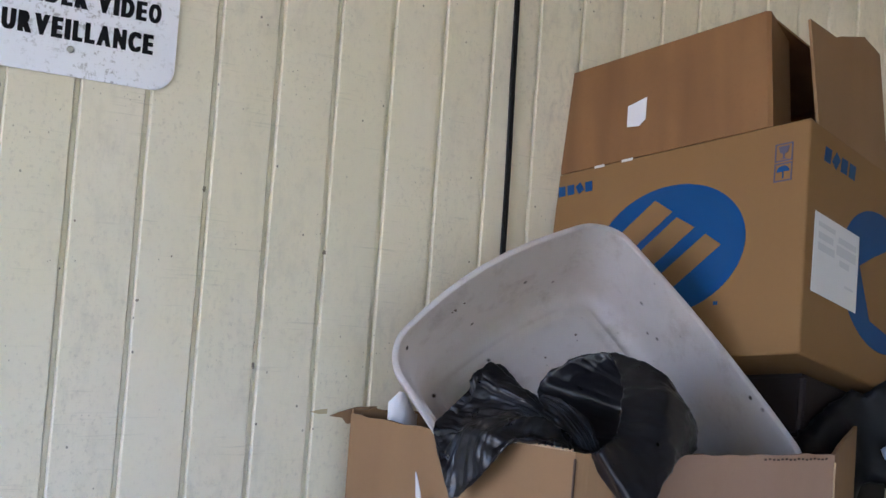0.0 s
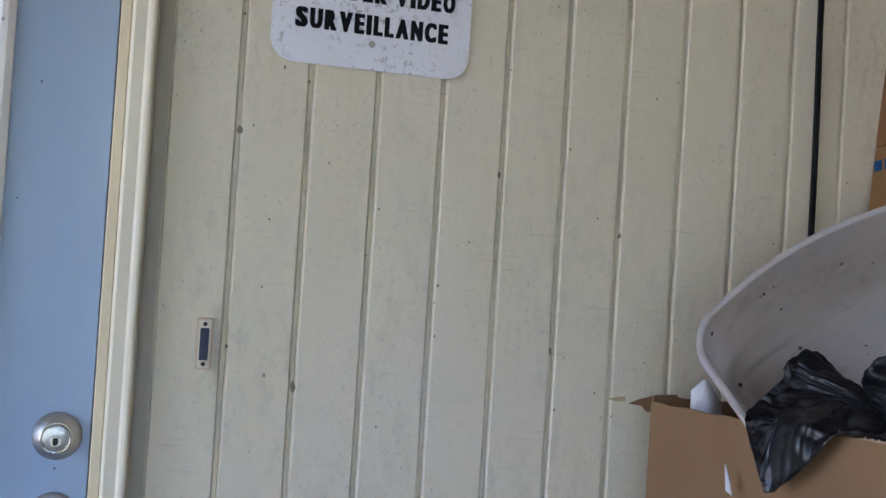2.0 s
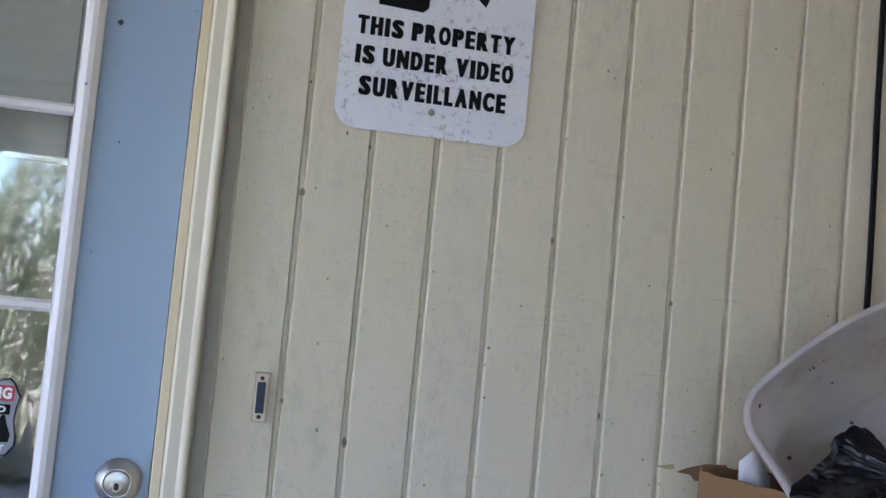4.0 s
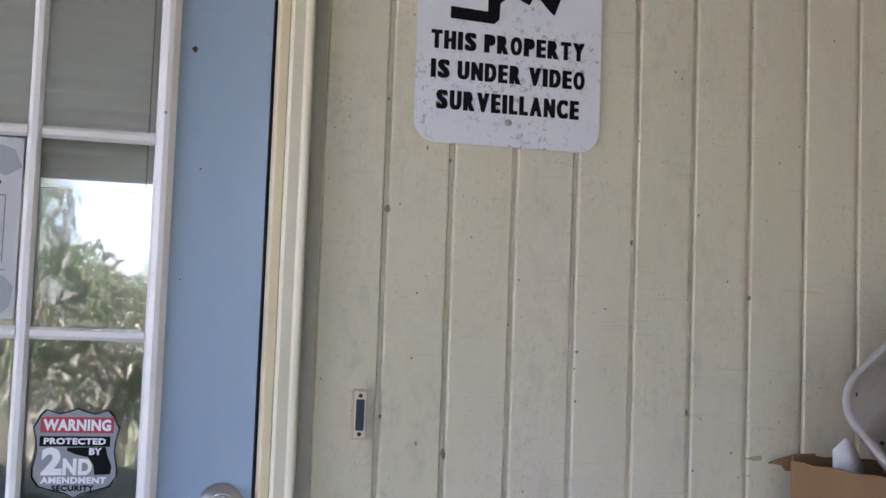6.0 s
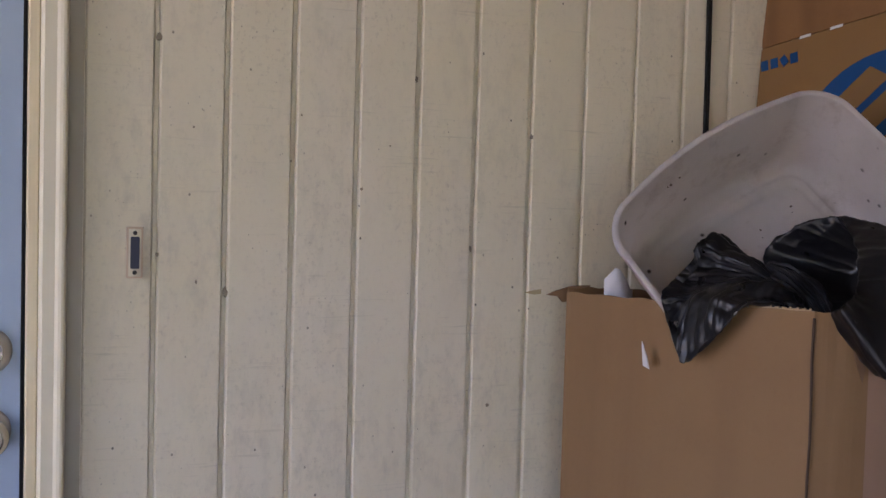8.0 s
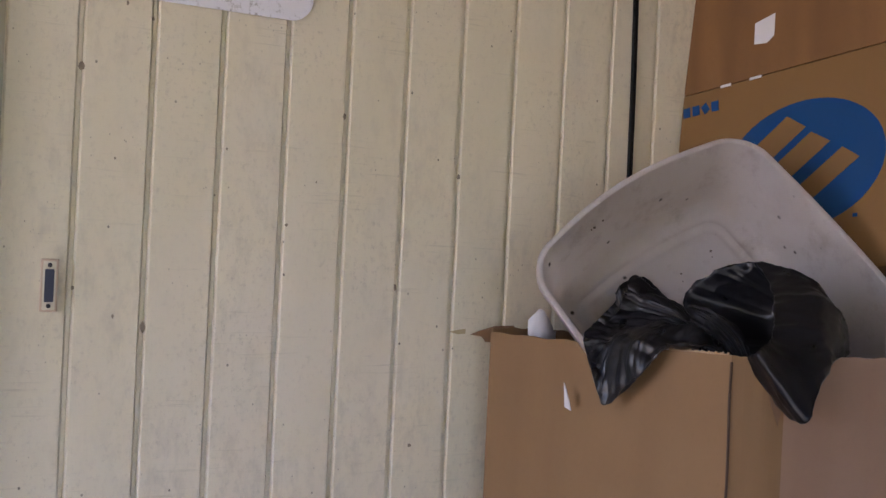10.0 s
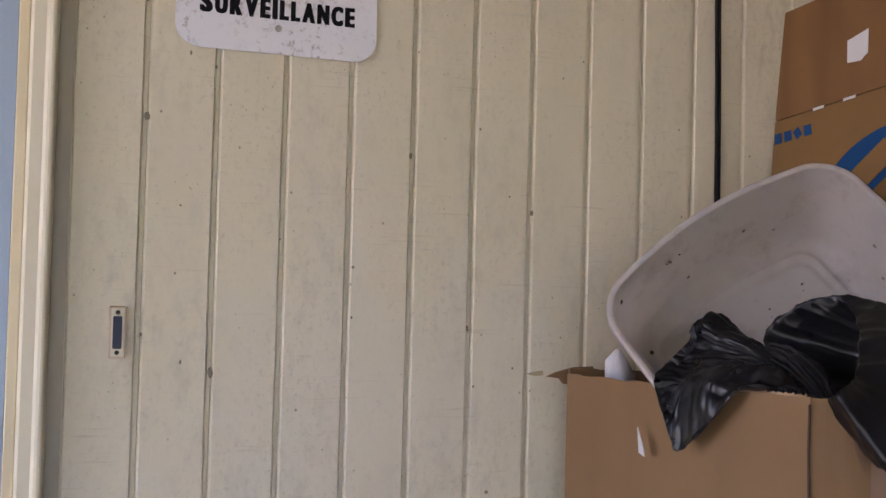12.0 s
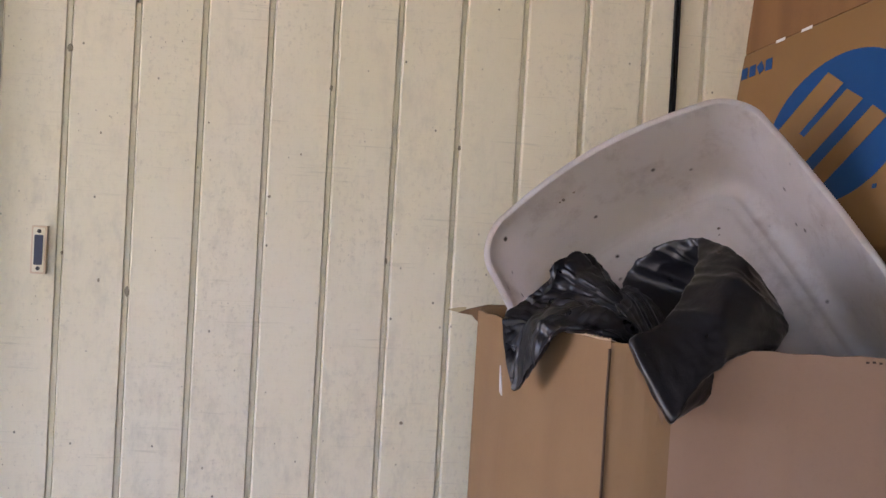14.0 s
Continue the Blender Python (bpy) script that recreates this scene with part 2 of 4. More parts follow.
SIDING = siding_paint()
TRIM = plain_paint("trim_paint", (0.64, 0.585, 0.44), (0.52, 0.45, 0.31), 0.5)
JAMB = plain_paint("jamb_paint", (0.68, 0.58, 0.38), (0.52, 0.41, 0.24), 0.55)
DOOR_BLUE = plain_paint("door_blue", (0.255, 0.335, 0.46), (0.225, 0.295, 0.41), 0.42, 0.9)
WHITE = plain_paint("white_vinyl", (0.72, 0.69, 0.68), (0.55, 0.5, 0.47), 0.4, 0.6)
BLACK = shade("flat_black", (0.012, 0.012, 0.012), 0.6)
NICKEL = shade("satin_nickel", (0.44, 0.42, 0.40), 0.48, 1.0)
CHROME = shade("polished_nickel", (0.52, 0.50, 0.48), 0.2, 1.0)
BRASS = shade("cylinder_brass", (0.5, 0.49, 0.45), 0.38, 1.0)
GLASS = clear_glass()
BLIND = plain_paint("blind_vinyl", (0.84, 0.83, 0.70), (0.74, 0.73, 0.61), 0.5, 0.1)
CORD = shade("blind_cord", (0.38, 0.36, 0.31), 0.8)
ROOM = plain_paint("room_paint", (0.60, 0.60, 0.62), (0.5, 0.5, 0.52), 0.8, 0.0)
SIGN = sign_metal()
INK = shade("black_ink", (0.006, 0.006, 0.008), 0.6, 0, 0.12)
PAPER = plain_paint("paper", (0.52, 0.51, 0.53), (0.44, 0.43, 0.46), 0.8, 0.0)
GREY_INK = shade("grey_ink", (0.42, 0.42, 0.45), 0.8)
DUCT = plain_paint("duct_tape", (0.31, 0.32, 0.35), (0.24, 0.25, 0.28), 0.4, 0.2)
DECAL = shade("decal_grey", (0.26, 0.27, 0.30), 0.5)
DECAL_WHITE = shade("decal_white", (0.78, 0.78, 0.82), 0.5)
DECAL_RED = shade("decal_red", (0.42, 0.035, 0.05), 0.5)
RED_INK = shade("red_ink", (0.5, 0.06, 0.08), 0.6)
CARTON = cardboard("carton_board", (0.195, 0.112, 0.052), (0.155, 0.084, 0.039), 0.3)
PRINTED = cardboard("printed_board", (0.170, 0.091, 0.031), (0.148, 0.076, 0.026), 0.12)
PLAIN_BROWN = cardboard("brown_board", (0.175, 0.086, 0.030), (0.115, 0.052, 0.018), 0.75)
TORN = cardboard("torn_board", (0.22, 0.125, 0.065), (0.14, 0.08, 0.04), 0.3)
BLUE = plain_paint("blue_print", (0.004, 0.042, 0.135), (0.006, 0.05, 0.15), 0.6, 0.0)
DARK_INK = shade("dark_blue_ink", (0.05, 0.045, 0.09), 0.7)
# carton board again, paler and pinker: skylight on the front, put into the colour
FRONT_SKYLIT = cardboard("front_skylit_board", (0.27, 0.170, 0.118), (0.225, 0.135, 0.09), 0.6)
GREASE = plain_paint("grease_stain", (0.135, 0.072, 0.036), (0.10, 0.05, 0.025), 0.6, 0.0)
FLUTE = shade("flute_paper", (0.40, 0.28, 0.17), 0.8)
STRIP_GREY = plain_paint("strip_grey", (0.40, 0.37, 0.29), (0.28, 0.255, 0.20), 0.7, 0.6)
CREASE = shade("worn_crease", (0.055, 0.03, 0.018), 0.85)
TUB = tub_plastic()
TUB_DIRT = shade("tub_dirt", (0.17, 0.135, 0.115), 0.8)
BAG = bag_plastic()
BAG_MATTE = bag_matte()
CABLE = shade("cable_black", (0.006, 0.006, 0.006), 0.7, 0, 0.25)
# colour of the blue sky highlight painted onto the rubbish bag
GLINT = shade("pale_blue_glint", (0.32, 0.38, 0.55), 0.3)
STAIN = plain_paint("rust_stain", (0.42, 0.34, 0.19), (0.33, 0.24, 0.12), 0.7, 0.0)
BUTTON = shade("bell_button", (0.02, 0.025, 0.05), 0.55)
BELL = plain_paint("bell_plate", (0.55, 0.42, 0.30), (0.4, 0.27, 0.17), 0.5)
KNOT = plain_paint("knot_brown", (0.24, 0.20, 0.145), (0.12, 0.10, 0.07), 0.8, 0.0)
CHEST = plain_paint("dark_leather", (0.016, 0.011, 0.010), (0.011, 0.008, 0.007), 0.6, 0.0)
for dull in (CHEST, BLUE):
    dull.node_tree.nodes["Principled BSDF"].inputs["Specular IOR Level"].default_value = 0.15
CONCRETE = ground_mat("concrete", (0.17, 0.16, 0.15), (0.12, 0.115, 0.105), 2.0)
SOIL = ground_mat("dry_grass_ground", (0.27, 0.24, 0.17), (0.34, 0.30, 0.23), 0.8)
CEIL = plain_paint("ceiling_paint", (0.36, 0.33, 0.27), (0.28, 0.25, 0.20), 0.7)
LEAF = grass_mat("shrub_leaf", (0.14, 0.22, 0.09), (0.28, 0.36, 0.18))
STRAW = grass_mat("straw_blades", (0.54, 0.48, 0.37), (0.28, 0.33, 0.17))
TWIG = shade("twig_bark", (0.30, 0.24, 0.17), 0.85)

# ---- ground, porch and roof ----
ground = link(box(-120, 120, -160, 60, -0.5, -0.12), "ground", SOIL)
tagged(ground, "dry patchy grass ground beyond the porch", "ground", kind="structure")
floor = link(box(-4.5, 4.2, -4.6, -0.002, -0.119, 0.0, 0.006), "floor", CONCRETE)
tagged(floor, "grey concrete porch slab", "floor", kind="structure")
ceiling = link(box(-4.6, 4.3, -4.7, 4.0, 2.62, 2.8), "ceiling", CEIL)
tagged(ceiling, "cream painted porch ceiling", "ceiling", kind="structure")
eave = link(box(-4.6, 4.3, -4.7, -4.5, 2.12, 2.618, 0.004), "eave_beam", CEIL)
tagged(eave, "cream painted beam along the porch eave", "beam", kind="structure")
for px in (-4.5, 4.1):
    post = link(box(px, px + 0.1, -4.65, -4.55, 0.0, 2.118, 0.004), "porch_post", TRIM)
    tagged(post, "cream painted square timber porch post", "post", group="porch posts", kind="structure")

# unseen walls, added to block light from the east, south-east and west
for name, x0, x1, y0, y1 in (("wall_east", 2.30, 2.42, -4.49, -0.001), ("wall_south", 0.30, 2.298, -4.49, -4.38), ("wall_west", -3.42, -3.30, -4.49, -2.40)):
    tagged(link(box(x0, x1, y0, y1, 0.0, 2.618), name, TRIM), "plain cream wall added out of view to keep light off the porch", "wall", kind="structure")

# ---- the house wall ----
G, HALF = 0.1016, 0.0055
DOOR_L, DOOR_R, DOOR_TOP = -1.042, -0.178, 2.05
WALL_L, WALL_R, WALL_TOP = -3.30, 2.295, 2.617


def wall_core():
    bm = bmesh.new()
    for x0, x1, z0, z1 in ((WALL_L, DOOR_L - 0.022, 0, WALL_TOP), (DOOR_R + 0.022, WALL_R, 0, WALL_TOP), (DOOR_L - 0.022, DOOR_R + 0.022, DOOR_TOP + 0.022, WALL_TOP)):
        b = box(x0, x1, 0.0067, 0.15, z0, z1)
        me = bpy.data.meshes.new("tmp")
        b.to_mesh(me)
        b.free()
        bm.from_mesh(me)
        bpy.data.meshes.remove(me)
    return bm


wall = link(wall_core(), "wall_north", SIDING)
tagged(wall, "cream painted grooved plywood siding with grey grime", "wall", kind="structure")

# ---- room behind the door ----
room = bmesh.new()
for x0, x1, y0, y1, z0, z1 in ((-2.60, 1.40, 3.00, 3.02, 0, 2.4), (-2.62, -2.60, 0.151, 3.02, 0, 2.4), (1.40, 1.42, 0.151, 3.02, 0, 2.4), (-2.62, 1.42, 0.151, 3.02, 2.4, 2.42), (-2.62, 1.42, 0.151, 3.02, -0.1, -0.002)):
    piece = box(x0, x1, y0, y1, z0, z1)
    me = bpy.data.meshes.new("tmp")
    piece.to_mesh(me)
    piece.free()
    room.from_mesh(me)
    bpy.data.meshes.remove(me)
hall = link(room, "wall_room", ROOM)
tagged(hall, "plain walls of the room behind the door", "wall", kind="structure")

# ---- door ----
door = thing("door_1", "closed blue-grey entry door with a nine-pane window", "door", kind="structure")
LX0, LX1, LZ0, LZ1 = -0.873, -0.347, 1.062, 1.940  # glass area


def door_slab():
    bm = bmesh.new()
    for x0, x1, z0, z1 in ((DOOR_L, LX0 - 0.012, 0.01, DOOR_TOP), (LX1 + 0.012, DOOR_R, 0.01, DOOR_TOP), (LX0 - 0.012, LX1 + 0.012, 0.01, LZ0 - 0.012), (LX0 - 0.012, LX1 + 0.012, LZ1 + 0.012, DOOR_TOP)):
        b = box(x0, x1, 0.075, 0.12, z0, z1)
        me = bpy.data.meshes.new("tmp")
        b.to_mesh(me)
        b.free()
        bm.from_mesh(me)
        bpy.data.meshes.remove(me)
    bmesh.ops.remove_doubles(bm, verts=bm.verts[:], dist=1e-5)
    return bm


part("slab", door_slab(), DOOR_BLUE, door)


def lite_frame():
    """A mitred moulding round the glass."""
    profile = [(0.0, 0.095), (0.0, 0.070), (0.004, 0.064), (0.012, 0.060), (0.020, 0.061), (0.026, 0.066), (0.029, 0.068), (0.029, 0.0755)]
    bm = bmesh.new()
    loops = []
    for cx, cz, sx, sz in ((LX0, LZ0, -1, -1), (LX1, LZ0, 1, -1), (LX1, LZ1, 1, 1), (LX0, LZ1, -1, 1)):
        loops.append([bm.verts.new((cx + sx * d, y, cz + sz * d)) for d, y in profile])
    for i in range(4):
        a, b = loops[i], loops[(i + 1) % 4]
        for j in range(len(profile) - 1):
            bm.faces.new((a[j], b[j], b[j + 1], a[j + 1]))
    bmesh.ops.recalc_face_normals(bm, faces=bm.faces[:])
    return bm


frame_part = part("window_frame", lite_frame(), WHITE, door, "white vinyl moulding round the glass")
COLS = [(-0.509, -0.347), (-0.691, -0.529), (-0.873, -0.711)]
ROWS_Z = [(1.062, 1.344), (1.362, 1.642), (1.660, 1.940)]
for cx in (-0.519, -0.701):
    part("muntin", prism([(cx - 0.010, 0.0745), (cx - 0.010, 0.070), (cx - 0.004, 0.065), (cx + 0.004, 0.065), (cx + 0.010, 0.070), (cx + 0.010, 0.0745)], LZ0, LZ1, "z"), WHITE, door)
for cz in (1.353, 1.651):
    for x0, x1 in COLS:
        part("muntin", prism([(0.0745, cz - 0.009), (0.070, cz - 0.009), (0.0655, cz - 0.004), (0.0655, cz + 0.004), (0.070, cz + 0.009), (0.0745, cz + 0.009)], x0, x1, "x"), WHITE, door)
for x0, x1 in COLS:
    for z0, z1 in ROWS_Z:
        # the second sheet is added to brighten what the glass reflects
        sheets = box(x0 - 0.006, x1 + 0.006, 0.0750, 0.0780, z0 - 0.005, z1 + 0.005)
        inner_sheet = bpy.data.meshes.new("tmp")
        second = box(x0 - 0.006, x1 + 0.006, 0.0900, 0.0930, z0 - 0.005, z1 + 0.005)
        second.to_mesh(inner_sheet)
        second.free()
        sheets.from_mesh(inner_sheet)
        bpy.data.meshes.remove(inner_sheet)
        pane = part("pane", sheets, GLASS, door, "clear pane with an inner sheet added for stronger reflections")
        pane.visible_shadow = False

bolt = part("deadbolt", lathe([(0.0345, 0.0745), (0.0345, 0.069), (0.032, 0.063), (0.025, 0.056), (0.0215, 0.0535)]), NICKEL, door, "satin nickel deadbolt", True)
bolt.location = (-0.223, 0, 1.100)
ring = part("ring", lathe([(0.0225, 0.054), (0.0225, 0.051), (0.0195, 0.0505), (0.0185, 0.0525)]), CHROME, bolt, "", True)
cyl = part("cylinder", lathe([(0.0185, 0.053), (0.018, 0.0505), (0.017, 0.050)]), BRASS, bolt, "", True)
plug = part("keyway", prism(rounded(-0.0035, 0.0035, -0.010, 0.001, 0.0030), 0.049, 0.0505, "y"), BLACK, bolt)
plug2 = part("key_plug", lathe([(0.0085, 0.0505), (0.0082, 0.0492), (0.0078, 0.049)], 24), CHROME, bolt)
plug2.location = (0, 0, -0.0045)
plug.location = (0, -0.0006, 0)
knob = part("knob", lathe([(0.026, 0.0745), (0.026, 0.071), (0.014, 0.066), (0.013, 0.045), (0.022, 0.040), (0.0295, 0.030), (0.0310, 0.020), (0.027, 0.011), (0.0225, 0.009)]), CHROME, door, "polished nickel door knob", True)
knob.location = (-0.223, 0, 0.984)
part("rose", lathe([(0.034, 0.0743), (0.034, 0.071), (0.028, 0.067)]), NICKEL, knob, "", True)
part("cylinder", lathe([(0.0220, 0.0095), (0.021, 0.0075), (0.015, 0.008), (0.014, 0.0085)]), BRASS, knob, "", True)

# jambs, casing and black gap strips round the opening
CASING = [(-0.1565, 0.0070), (-0.1565, -0.018), (-0.152, -0.023), (-0.136, -0.0235), (-0.1315, -0.0265), (-0.1275, -0.0278), (-0.1245, -0.0275), (-0.1222, -0.025), (-0.1202, -0.012), (-0.1195, 0.0066)]
mid_x = (DOOR_L + DOOR_R) / 2
tagged(link(prism(CASING, 0.0, DOOR_TOP + 0.075, "z"), "trim", TRIM), "cream painted moulded door casing", "trim", kind="structure")
tagged(link(prism([(2 * mid_x - x, y) for x, y in CASING], 0.0, DOOR_TOP + 0.075, "z"), "trim", TRIM), "cream painted moulded door casing", "trim", kind="structure")
tagged(link(prism([(-0.028, DOOR_TOP + 0.02), (-0.032, DOOR_TOP + 0.06), (-0.02, DOOR_TOP + 0.0745), (0.007, DOOR_TOP + 0.0745), (0.007, DOOR_TOP + 0.02)], 2 * mid_x + 0.1567, -0.1567, "x"), "trim", TRIM), "cream painted head casing over the door", "trim", kind="structure")
# narrow grey-brown filler between casing and first board
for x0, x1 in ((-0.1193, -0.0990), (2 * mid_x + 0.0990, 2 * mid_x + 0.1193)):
    tagged(link(box(x0, x1, 0.0040, 0.0066, 0.0, DOOR_TOP + 0.074), "trim", STRIP_GREY), "grey-brown recessed strip beside the door casing", "trim", kind="structure")
for x0, x1 in ((-0.1720, -0.1570), (2 * mid_x + 0.1570, 2 * mid_x + 0.1720)):
    tagged(link(box(x0, x1, -0.013, 0.15, 0.0, DOOR_TOP + 0.019, 0.002), "door_jamb", JAMB), "yellowed cream painted door jamb", "jamb", kind="structure")
tagged(link(box(2 * mid_x + 0.1725, -0.1725, -0.013, 0.15, DOOR_TOP + 0.005, DOOR_TOP + 0.0195, 0.002), "door_jamb", JAMB), "yellowed cream painted head jamb", "jamb", kind="structure")
# black strips added so that the gap at the door edges reads dark
for x0, x1 in ((-0.1778, -0.1722), (2 * mid_x + 0.1722, 2 * mid_x + 0.1778)):
    tagged(link(box(x0, x1, 0.088, 0.135, 0.0, DOOR_TOP, 0.001), "weatherstrip", BLACK), "black strip that darkens the gap at the door edge", "weatherstrip", kind="structure")

# blind behind the glass
blind = thing("window_blind", "half-raised off-white horizontal slat blind behind the door glass", "blind")
blind.location = (-0.610, 0.128, 1.50)
slat_mesh = None
for i in range(17):
    if slat_mesh is None:
        bm = bmesh.new()
        prof = [(-0.0125, -0.004), (-0.004, 0.0), (0.004, 0.0015), (0.0125, 0.001)]
        vs = [[bm.verts.new((x, b * 0.4, a)) for a, b in prof] for x in (-0.29, 0.29)]
        vb = [[bm.verts.new((x, b * 0.4 + 0.001, a)) for a, b in prof] for x in (-0.29, 0.29)]
        for j in range(3):
            bm.faces.new((vs[0][j], vs[1][j], vs[1][j + 1], vs[0][j + 1]))
            bm.faces.new((vb[0][j], vb[0][j + 1], vb[1][j + 1], vb[1][j]))
        first = part("slat", bm, BLIND, blind)
        slat_mesh = first.data
        first.location = (0, 0, 0.0935)
    else:
        s = new("slat", slat_mesh)
        s.parent = blind
        s.location = (0, 0, 0.0935 + 0.0236 * i)
part("head_rail", box(-0.29, 0.29, -0.006, 0.012, 0.485, 0.51), BLIND, blind)
part("bottom_rail", box(-0.29, 0.29, -0.003, 0.009, 0.0735, 0.0815, 0.002), BLIND, blind)
for x in (0.25, -0.25):
    part("cord", box(x - 0.0012, x + 0.0012, -0.0062, -0.0045, 0.082, 0.485), CORD, blind, "dark ladder cord")

# ---- shield decal on the glass ----
decal = thing("warning_decal", "grey shield-shaped warning decal stuck on the door glass", "sticker")
SX, SY = -0.436, 0.0748


def shield(s, y0, y1):
    half = [(0.0, 0.066), (0.012, 0.0615), (0.026, 0.058), (0.044, 0.064), (0.052, 0.056), (0.058, 0.043), (0.0615, 0.038), (0.057, 0.020), (0.0555, 0.0), (0.060, -0.022), (0.060, -0.036), (0.050, -0.050), (0.030, -0.056), (0.012, -0.060), (0.0, -0.067)]
    pts = [(SX + x * s, 1.178 + z * s) for x, z in half] + [(SX - x * s, 1.178 + z * s) for x, z in half[-2:0:-1]]
    return prism(pts, y0, y1, "y")


part("border", shield(1.0, SY - 0.0003, SY), INK, decal, "black outline")
part("shield", shield(0.965, SY - 0.0006, SY - 0.0003), DECAL, decal)
F1, F2 = SY - 0.0006, SY - 0.0010
part("banner", box(SX - 0.051, SX + 0.052, F2, F1, 1.2075, 1.2305), DECAL_RED, decal, "red banner")
part("banner", box(SX - 0.051, SX + 0.048, F2, F1, 1.1875, 1.2025), INK, decal, "black banner")
lettering("lettering", "WARNING", SX - 0.047, SX + 0.048, 1.2105, 1.2275, F2, DECAL_WHITE, decal, 0.045)
lettering("lettering", "PROTECTED", SX - 0.045, SX + 0.042, 1.1905, 1.2000, F2, DECAL_WHITE, decal, 0.045)
lettering("lettering", "2", SX - 0.047, SX - 0.018, 1.1455, 1.1860, F1, DECAL_WHITE, decal, 0.05)
lettering("lettering", "ND", SX - 0.017, SX + 0.024, 1.1455, 1.1700, F1, DECAL_WHITE, decal, 0.05)
lettering("lettering", "BY", SX + 0.019, SX + 0.037, 1.1755, 1.1855, F2, DECAL_WHITE, decal, 0.045)
lettering("lettering", "AMENDMENT", SX - 0.047, SX + 0.045, 1.1335, 1.1430, F1, DECAL_WHITE, decal, 0.045)
lettering("lettering", "SECURITY", SX - 0.031, SX + 0.029, 1.1225, 1.1310, F1, INK, decal, 0.05)
part("emblem", prism([(SX - 0.012, 1.181), (SX - 0.012, 1.186), (SX + 0.042, 1.187), (SX + 0.046, 1.172), (SX + 0.052, 1.158), (SX + 0.050, 1.147), (SX + 0.028, 1.146), (SX + 0.026, 1.160), (SX + 0.018, 1.172), (SX + 0.000, 1.176)], F2 + 0.0001, F1, "y"), INK, decal, "black silhouette")

# ---- notice taped to the glass ----
notice = thing("paper_notice", "white paper notice held to the door glass with grey duct tape", "notice")
part("sheet", box(-0.722, -0.5335, 0.0741, 0.0747, 1.372, 1.640), PAPER, notice)
part("writing", box(-0.600, -0.5605, 0.0738, 0.0741, 1.6175, 1.6255), RED_INK, notice, "red heading")
for x0, x1, z in ((-0.690, -0.640, 1.592), (-0.628, -0.580, 1.592), (-0.668, -0.625, 1.570), (-0.612, -0.562, 1.570), (-0.690, -0.650, 1.520), (-0.640, -0.604, 1.520), (-0.690, -0.662, 1.484), (-0.650, -0.615, 1.484), (-0.603, -0.574, 1.484), (-0.69, -0.60, 1.412)):
    part("writing", box(x0, x1, 0.0738, 0.0741, z, z + 0.0045), INK, notice)
for x0, x1, z0, z1 in ((-0.700, -0.5555, 1.5530, 1.5542), (-0.700, -0.5500, 1.4430, 1.4438), (-0.5552, -0.5543, 1.455, 1.554)):
    part("ruled_line", box(x0, x1, 0.0738, 0.0741, z0, z1), INK, notice)
part("tape", prism([(-0.592, 1.612), (-0.572, 1.630), (-0.545, 1.622), (-0.534, 1.596), (-0.556, 1.582), (-0.580, 1.592)], 0.0729, 0.0736, "y"), DUCT, notice, "grey duct tape")
part("tape", prism([(-0.600, 1.400), (-0.575, 1.432), (-0.552, 1.436), (-0.537, 1.420), (-0.540, 1.392), (-0.556, 1.374), (-0.590, 1.386)], 0.0729, 0.0736, "y"), DUCT, notice, "grey duct tape")

# ---- doorbell ----
bell = thing("doorbell_button", "small tan doorbell plate with a dark button on the siding", "doorbell")
bell.location = (-0.0285, 0, 1.248)
part("plate", prism(rounded(-0.0115, 0.0115, -0.037, 0.037, 0.002, 3), -0.0095, 0.0, "y", 0.001), BELL, bell)
part("button", prism(rounded(-0.0062, 0.0062, -0.023, 0.023, 0.0015, 3), -0.0118, -0.0095, "y"), BUTTON, bell, "dark blue lit-style push button")
part("insert", prism(rounded(-0.0085, 0.0085, -0.034, 0.034, 0.0015, 3), -0.0100, -0.0094, "y"), TRIM, bell)
for z in (0.0285, -0.0285):
    sc = part("screw", lathe([(0.0032, -0.0100), (0.0030, -0.0112), (0.0018, -0.0116)], 14), BLACK, bell)
    sc.location = (0, 0, z)

# ---- surveillance sign ----
sign = thing("warning_sign", "white metal surveillance warning sign with black lettering, speckled with dirt", "sign")
S0, S1, SB = 0.0365, 0.3395, 1.6665
part("plate", prism(rounded(S0, S1, SB, SB + 0.4572, 0.036, 10), -0.0042, -0.0026, "y"), SIGN, sign)
SF = -0.0042
heavy_lettering("lettering", "THIS PROPERTY", 0.0595, 0.3115, 1.8135, 1.8425, SF, INK, sign)
heavy_lettering("lettering", "IS UNDER VIDEO", 0.0605, 0.3130, 1.7675, 1.7965, SF, INK, sign)
heavy_lettering("lettering", "SURVEILLANCE", 0.0705, 0.3045, 1.7190, 1.7490, SF, INK, sign)
hole = part("screw", lathe([(0.0052, SF - 0.0001), (0.0050, SF - 0.0016), (0.003, SF - 0.0022)], 20), NICKEL, sign)
hole.location = (0.1870, 0, 1.7055)
hole2 = part("screw", lathe([(0.0052, SF - 0.0001), (0.0050, SF - 0.0016), (0.003, SF - 0.0022)], 20), NICKEL, sign)
hole2.location = (0.1870, 0, 2.092)
part("pictogram", prism([(0.089, 1.863), (0.160, 1.860), (0.168, 1.868), (0.169, 1.894), (0.186, 1.908), (0.140, 1.930), (0.131, 1.922), (0.133, 1.907), (0.149, 1.896), (0.149, 1.879), (0.089, 1.882)], SF - 0.0004, SF, "y"), INK, sign)
